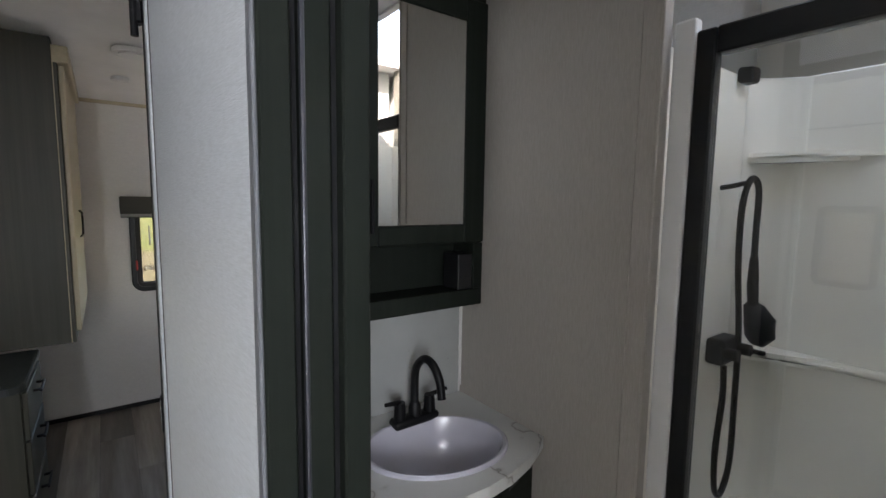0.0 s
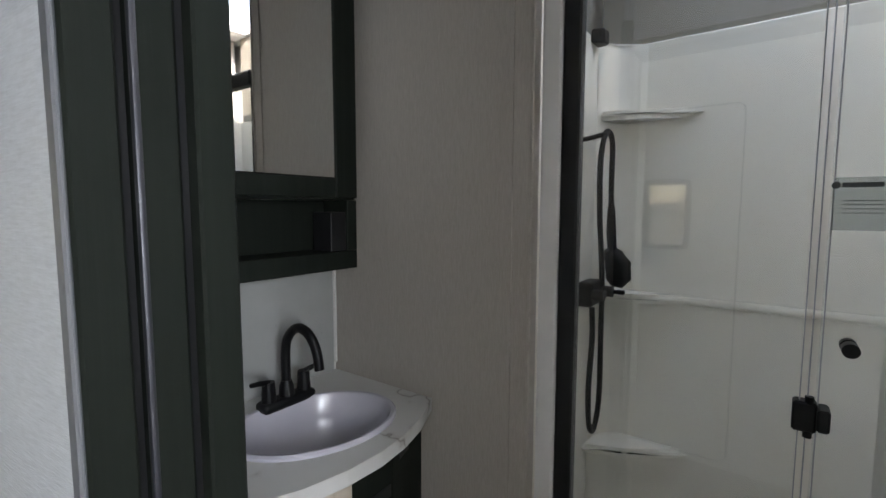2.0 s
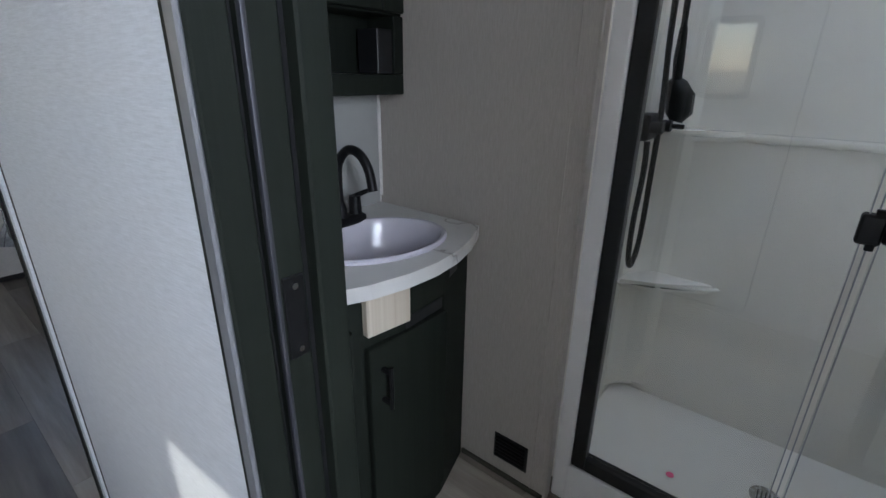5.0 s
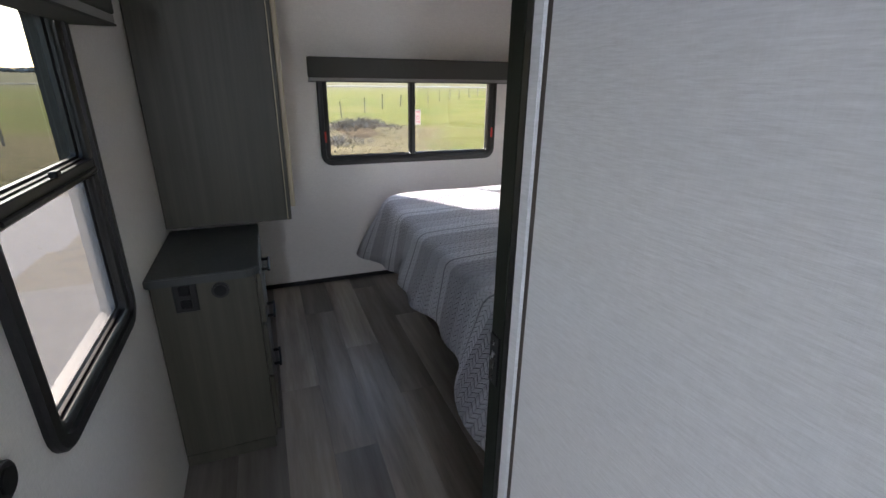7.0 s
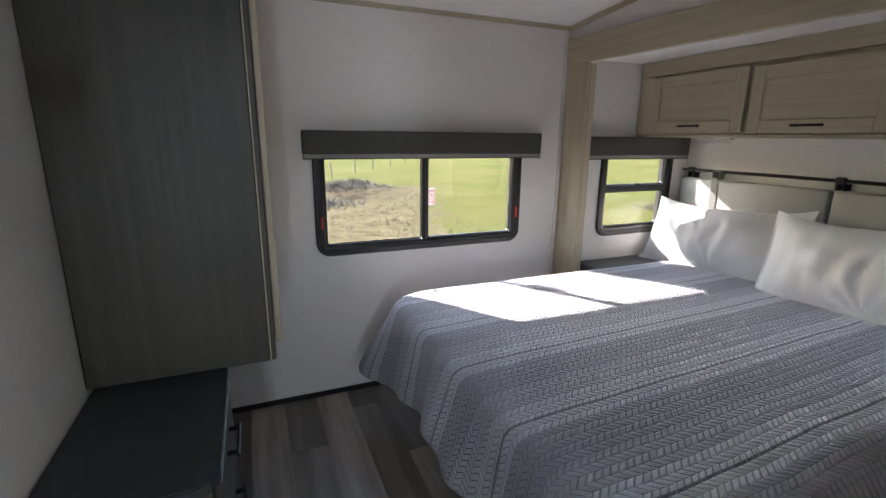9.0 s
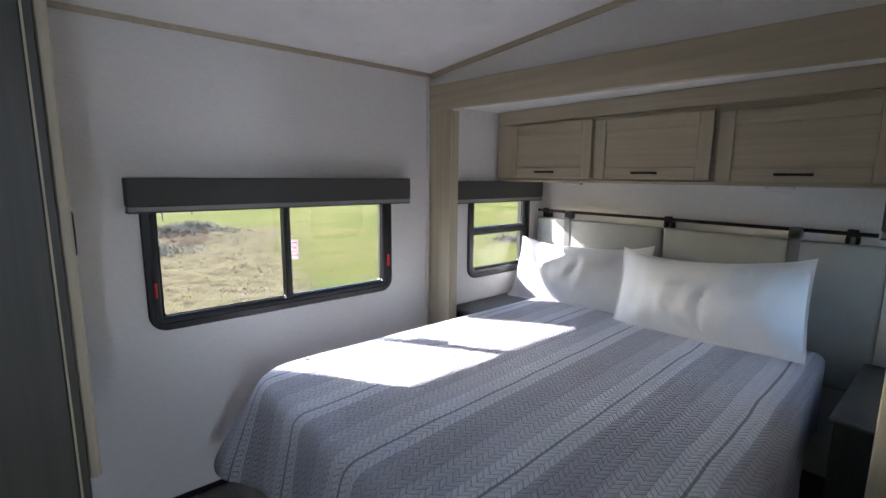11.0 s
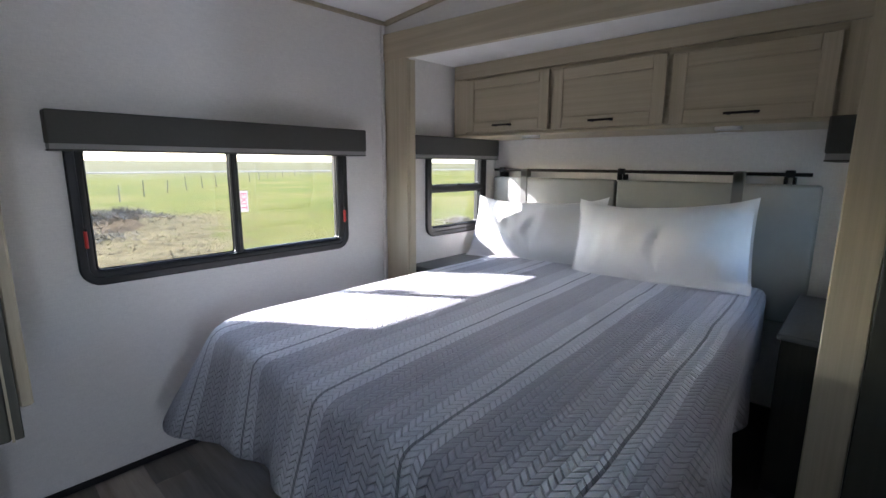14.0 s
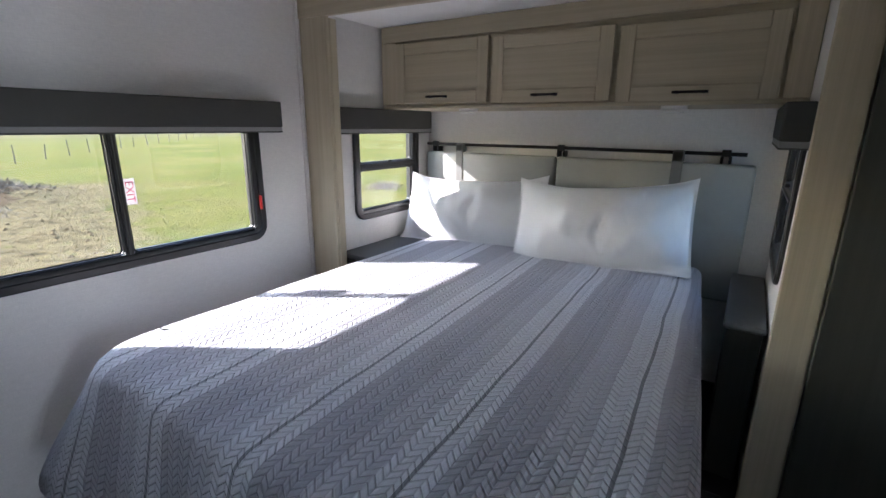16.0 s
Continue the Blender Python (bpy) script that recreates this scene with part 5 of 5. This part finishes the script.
for p in gm.polygons:
    x, y, z = p.center
    k = noise.noise((x * 0.6, y * 0.6, 3.0))
    if hill(x, y)[1] + 0.16 * k > 0.27:
        p.material_index = 1
    elif x < 8 and y < 6.8 + 0.9 * k and x > -2.4 + 0.3 * k:
        p.material_index = 2
    elif y < 11.6 + 0.5 * k and -6.4 + 0.5 * k < x <= -2.4 + 0.3 * k:
        p.material_index = 3


def strip(y0, y1, z, x0=-600, x1=900):
    return blk(x0, y0, z - 0.3, x1, y1, z)


solid("road", strip(92, 101, GZ + 0.40), M_GRAVEL, "grey country road far across the field", "road", "structure")
rnd = random.Random(5)


def tufts():
    """Blades of rough grass and stubble near the windows."""
    vs, fs = [], []
    for _ in range(15000):
        if rnd.random() < 0.6:
            x, y = rnd.uniform(-5, 14), rnd.uniform(7.2, 24)
        else:
            x, y = rnd.uniform(-13, -4.2), rnd.uniform(-1, 14)
        z, m = hill(x, y)
        if m > 0.12 and rnd.random() < 0.75:
            continue
        hgt, a, w = rnd.uniform(0.02, 0.07), rnd.uniform(0, 6.28), rnd.uniform(0.004, 0.012)
        dx, dy = math.cos(a) * w, math.sin(a) * w
        lx, ly = rnd.uniform(-0.04, 0.04), rnd.uniform(-0.04, 0.04)
        k = len(vs)
        vs += [(x - dx, y - dy, z - 0.01), (x + dx, y + dy, z - 0.01), (x + lx, y + ly, z + hgt)]
        fs.append((k, k + 1, k + 2))
    me = bpy.data.meshes.new("grass")
    me.from_pydata(vs, [], fs)
    me.materials.append(M_BLADE)
    return tagged(new("grass", me), "short dry grass blades over the meadow", "grass", "", "stuff")


tufts()


def clods():
    """Loose clods and stones on the dug earth."""
    vs, fs = [], []
    for _ in range(1500):
        x, y = rnd.uniform(-8, 7), rnd.uniform(10, 22)
        z, m = hill(x, y)
        if m < 0.08:
            continue
        r = rnd.uniform(0.015, 0.06) * (1.3 if m > 0.25 else 0.8)
        k = len(vs)
        for q in ((1, 0, 0), (-1, 0, 0), (0, 1, 0), (0, -1, 0), (0, 0, 0.8), (0, 0, -0.6)):
            j = [rnd.uniform(0.7, 1.25) for _ in range(3)]
            vs.append((x + q[0] * r * j[0], y + q[1] * r * j[1], z + q[2] * r * j[2]))
        for a, b in ((0, 2), (2, 1), (1, 3), (3, 0)):
            fs += [(k + a, k + b, k + 4), (k + b, k + a, k + 5)]
    me = bpy.data.meshes.new("clods")
    me.from_pydata(vs, [], fs)
    me.materials.append(M_DIRT)
    return tagged(new("clods", me), "loose clods and stones on dug earth", "stones", "", "stuff")


clods()


def fence(name, pts, label):
    """Weathered posts with three strands of wire."""
    f = thing(name, (*pts[0], GZ), label, "fence")
    tops = []
    for x, y in pts:
        z = hill(x, y)[0]
        lx, ly, hh = rnd.uniform(-0.07, 0.07), rnd.uniform(-0.07, 0.07), rnd.uniform(0.85, 1.05)
        part("post", tube([(x, y, z - 0.1), (x + lx / 2, y + ly / 2, z + hh / 2), (x + lx, y + ly, z + hh)], [0.04, 0.036, 0.030], 8), M_POST, f)
        tops.append((x, y, z))
    for h in (0.35, 0.65, 0.95):
        part("wire", tube([(x, y, z + h) for x, y, z in tops], 0.002, 4), M_WIRE, f)
    return f


def fence_line():
    """Places of the posts, some three metres apart along the bending line."""
    turns = [Vector(p) for p in ((-15.0, 15.5), (-7.0, 19.2), (4.6, 27.5), (8.5, 34.0), (12.5, 39.0), (20.0, 47.5), (27.0, 55.5), (40.0, 69.0), (60.0, 88.0))]
    out = []
    for p, q2 in zip(turns, turns[1:]):
        n = max(1, round((q2 - p).length / 3.1))
        out += [tuple(p + (q2 - p) * (i / n)) for i in range(n)]
    return out


meadow_fence = fence("fence", fence_line(), "weathered wooden post and wire fence across the meadow")
part("brace_rail", tube([(-7.0, 19.2, GZ + 1.10), (-8.4, 18.55, GZ + 1.08), (-9.8, 17.9, GZ + 1.04)], 0.045, 8), M_POST, meadow_fence, "weathered brace rail between two posts")


def brush():
    """A heap of dead twigs and dry stalks on the dug earth."""
    vs, fs = [], []
    for _ in range(4200):
        cx, cy, r = rnd.choice(((4.3, 20.4, 1.3), (3.4, 19.4, 1.1), (5.0, 21.2, 0.9), (2.6, 16.5, 1.2), (-7.6, 16.0, 1.5), (13.3, 13.2, 0.8)))
        a, k = rnd.uniform(0, 6.28), abs(rnd.gauss(0, 0.6)) * r
        x, y = cx + math.cos(a) * k * 1.3, cy + math.sin(a) * k
        z = hill(x, y)[0]
        hgt, w, t = rnd.uniform(0.05, 0.34) * max(0.25, 1 - k / (2 * r)), rnd.uniform(0.006, 0.02), rnd.uniform(0, 3.14)
        n = len(vs)
        lx, ly = rnd.uniform(-0.3, 0.3), rnd.uniform(-0.3, 0.3)
        vs += [(x - math.cos(t) * w, y - math.sin(t) * w, z - 0.01), (x + math.cos(t) * w, y + math.sin(t) * w, z - 0.01), (x + lx, y + ly, z + hgt)]
        fs.append((n, n + 1, n + 2))
    me = bpy.data.meshes.new("brush")
    me.from_pydata(vs, [], fs)
    me.materials.append(M_TWIG)
    return tagged(new("brush", me), "grey-brown heaps of dead twigs and stalks", "brush", "", "stuff")


brush()

pole = thing("utility_pole", (-52, 16, GZ), "wooden utility pole with a crossarm beyond the road", "pole")
part("shaft", tube([(-52, 16, GZ - 0.2), (-52, 16, 4.0), (-52, 16, 8.5)], [0.18, 0.15, 0.12], 10), M_POST, pole)
part("crossarm", blk(-52.1, 14.6, 7.7, -51.9, 17.4, 7.9), M_POST, pole)


def far_trees():
    """A ragged far belt of trees, built of many small clumps."""
    vs, fs = [], []
    for _ in range(2600):
        if rnd.random() < 0.5:
            x, y = rnd.uniform(-320, -60), rnd.uniform(330, 370)
        else:
            x, y = rnd.uniform(-330, -290), rnd.uniform(-250, 350)
        lim = (1.2 if y > 325 else 4.2) + 2.4 * noise.noise((x * 0.02, y * 0.02, 0.5))
        z = GZ + 2.0 + rnd.uniform(0, max(1.5, lim))
        r = rnd.uniform(0.7, 1.6)
        k = len(vs)
        for q in ((1, 0, 0), (-1, 0, 0), (0, 1, 0), (0, -1, 0), (0, 0, 1), (0, 0, -1)):
            j = rnd.uniform(0.6, 1.3) * r
            vs.append((x + q[0] * j, y + q[1] * j, z + q[2] * j))
        for a, b in ((0, 2), (2, 1), (1, 3), (3, 0)):
            fs += [(k + a, k + b, k + 4), (k + b, k + a, k + 5)]
    me = bpy.data.meshes.new("far_woods")
    me.from_pydata(vs, [], fs)
    me.materials.append(M_HEDGE)
    return tagged(new("far_woods", me), "far dark belt of trees on the horizon", "trees", "", "stuff")


far_trees()

# ---- floor planks ----
floor = thing("floor", (1.2, 1.0, 0), "grey-brown wood-look vinyl plank floor", "floor", kind="structure")
PW, PL = 0.178, 1.22
plank_meshes = {}


def plank(x0, x1, y0, y1):
    key = (round(x1 - x0, 3), round(y1 - y0, 3))
    if key not in plank_meshes:
        bm = blk(0, 0, -0.005, key[0] - 0.0012, key[1] - 0.0012, 0.0)
        plank_meshes[key] = finish("plank", bm, M_FLOOR)
    ob = new("plank", plank_meshes[key])
    ob.parent = floor
    ob.location = Vector((x0, y0, 0)) - BASE[floor]


x, col = 0.0, 0
while x < 2.34:
    x1 = min(x + PW, 2.345)
    y = -3.3 - (col * 0.47) % PL
    while y < NW:
        a, b = max(y, -3.3), min(y + PL, NW - 0.001)
        if b - a > 0.02:
            plank(x, x1, a, b)
        y += PL
    x, col = x1, col + 1
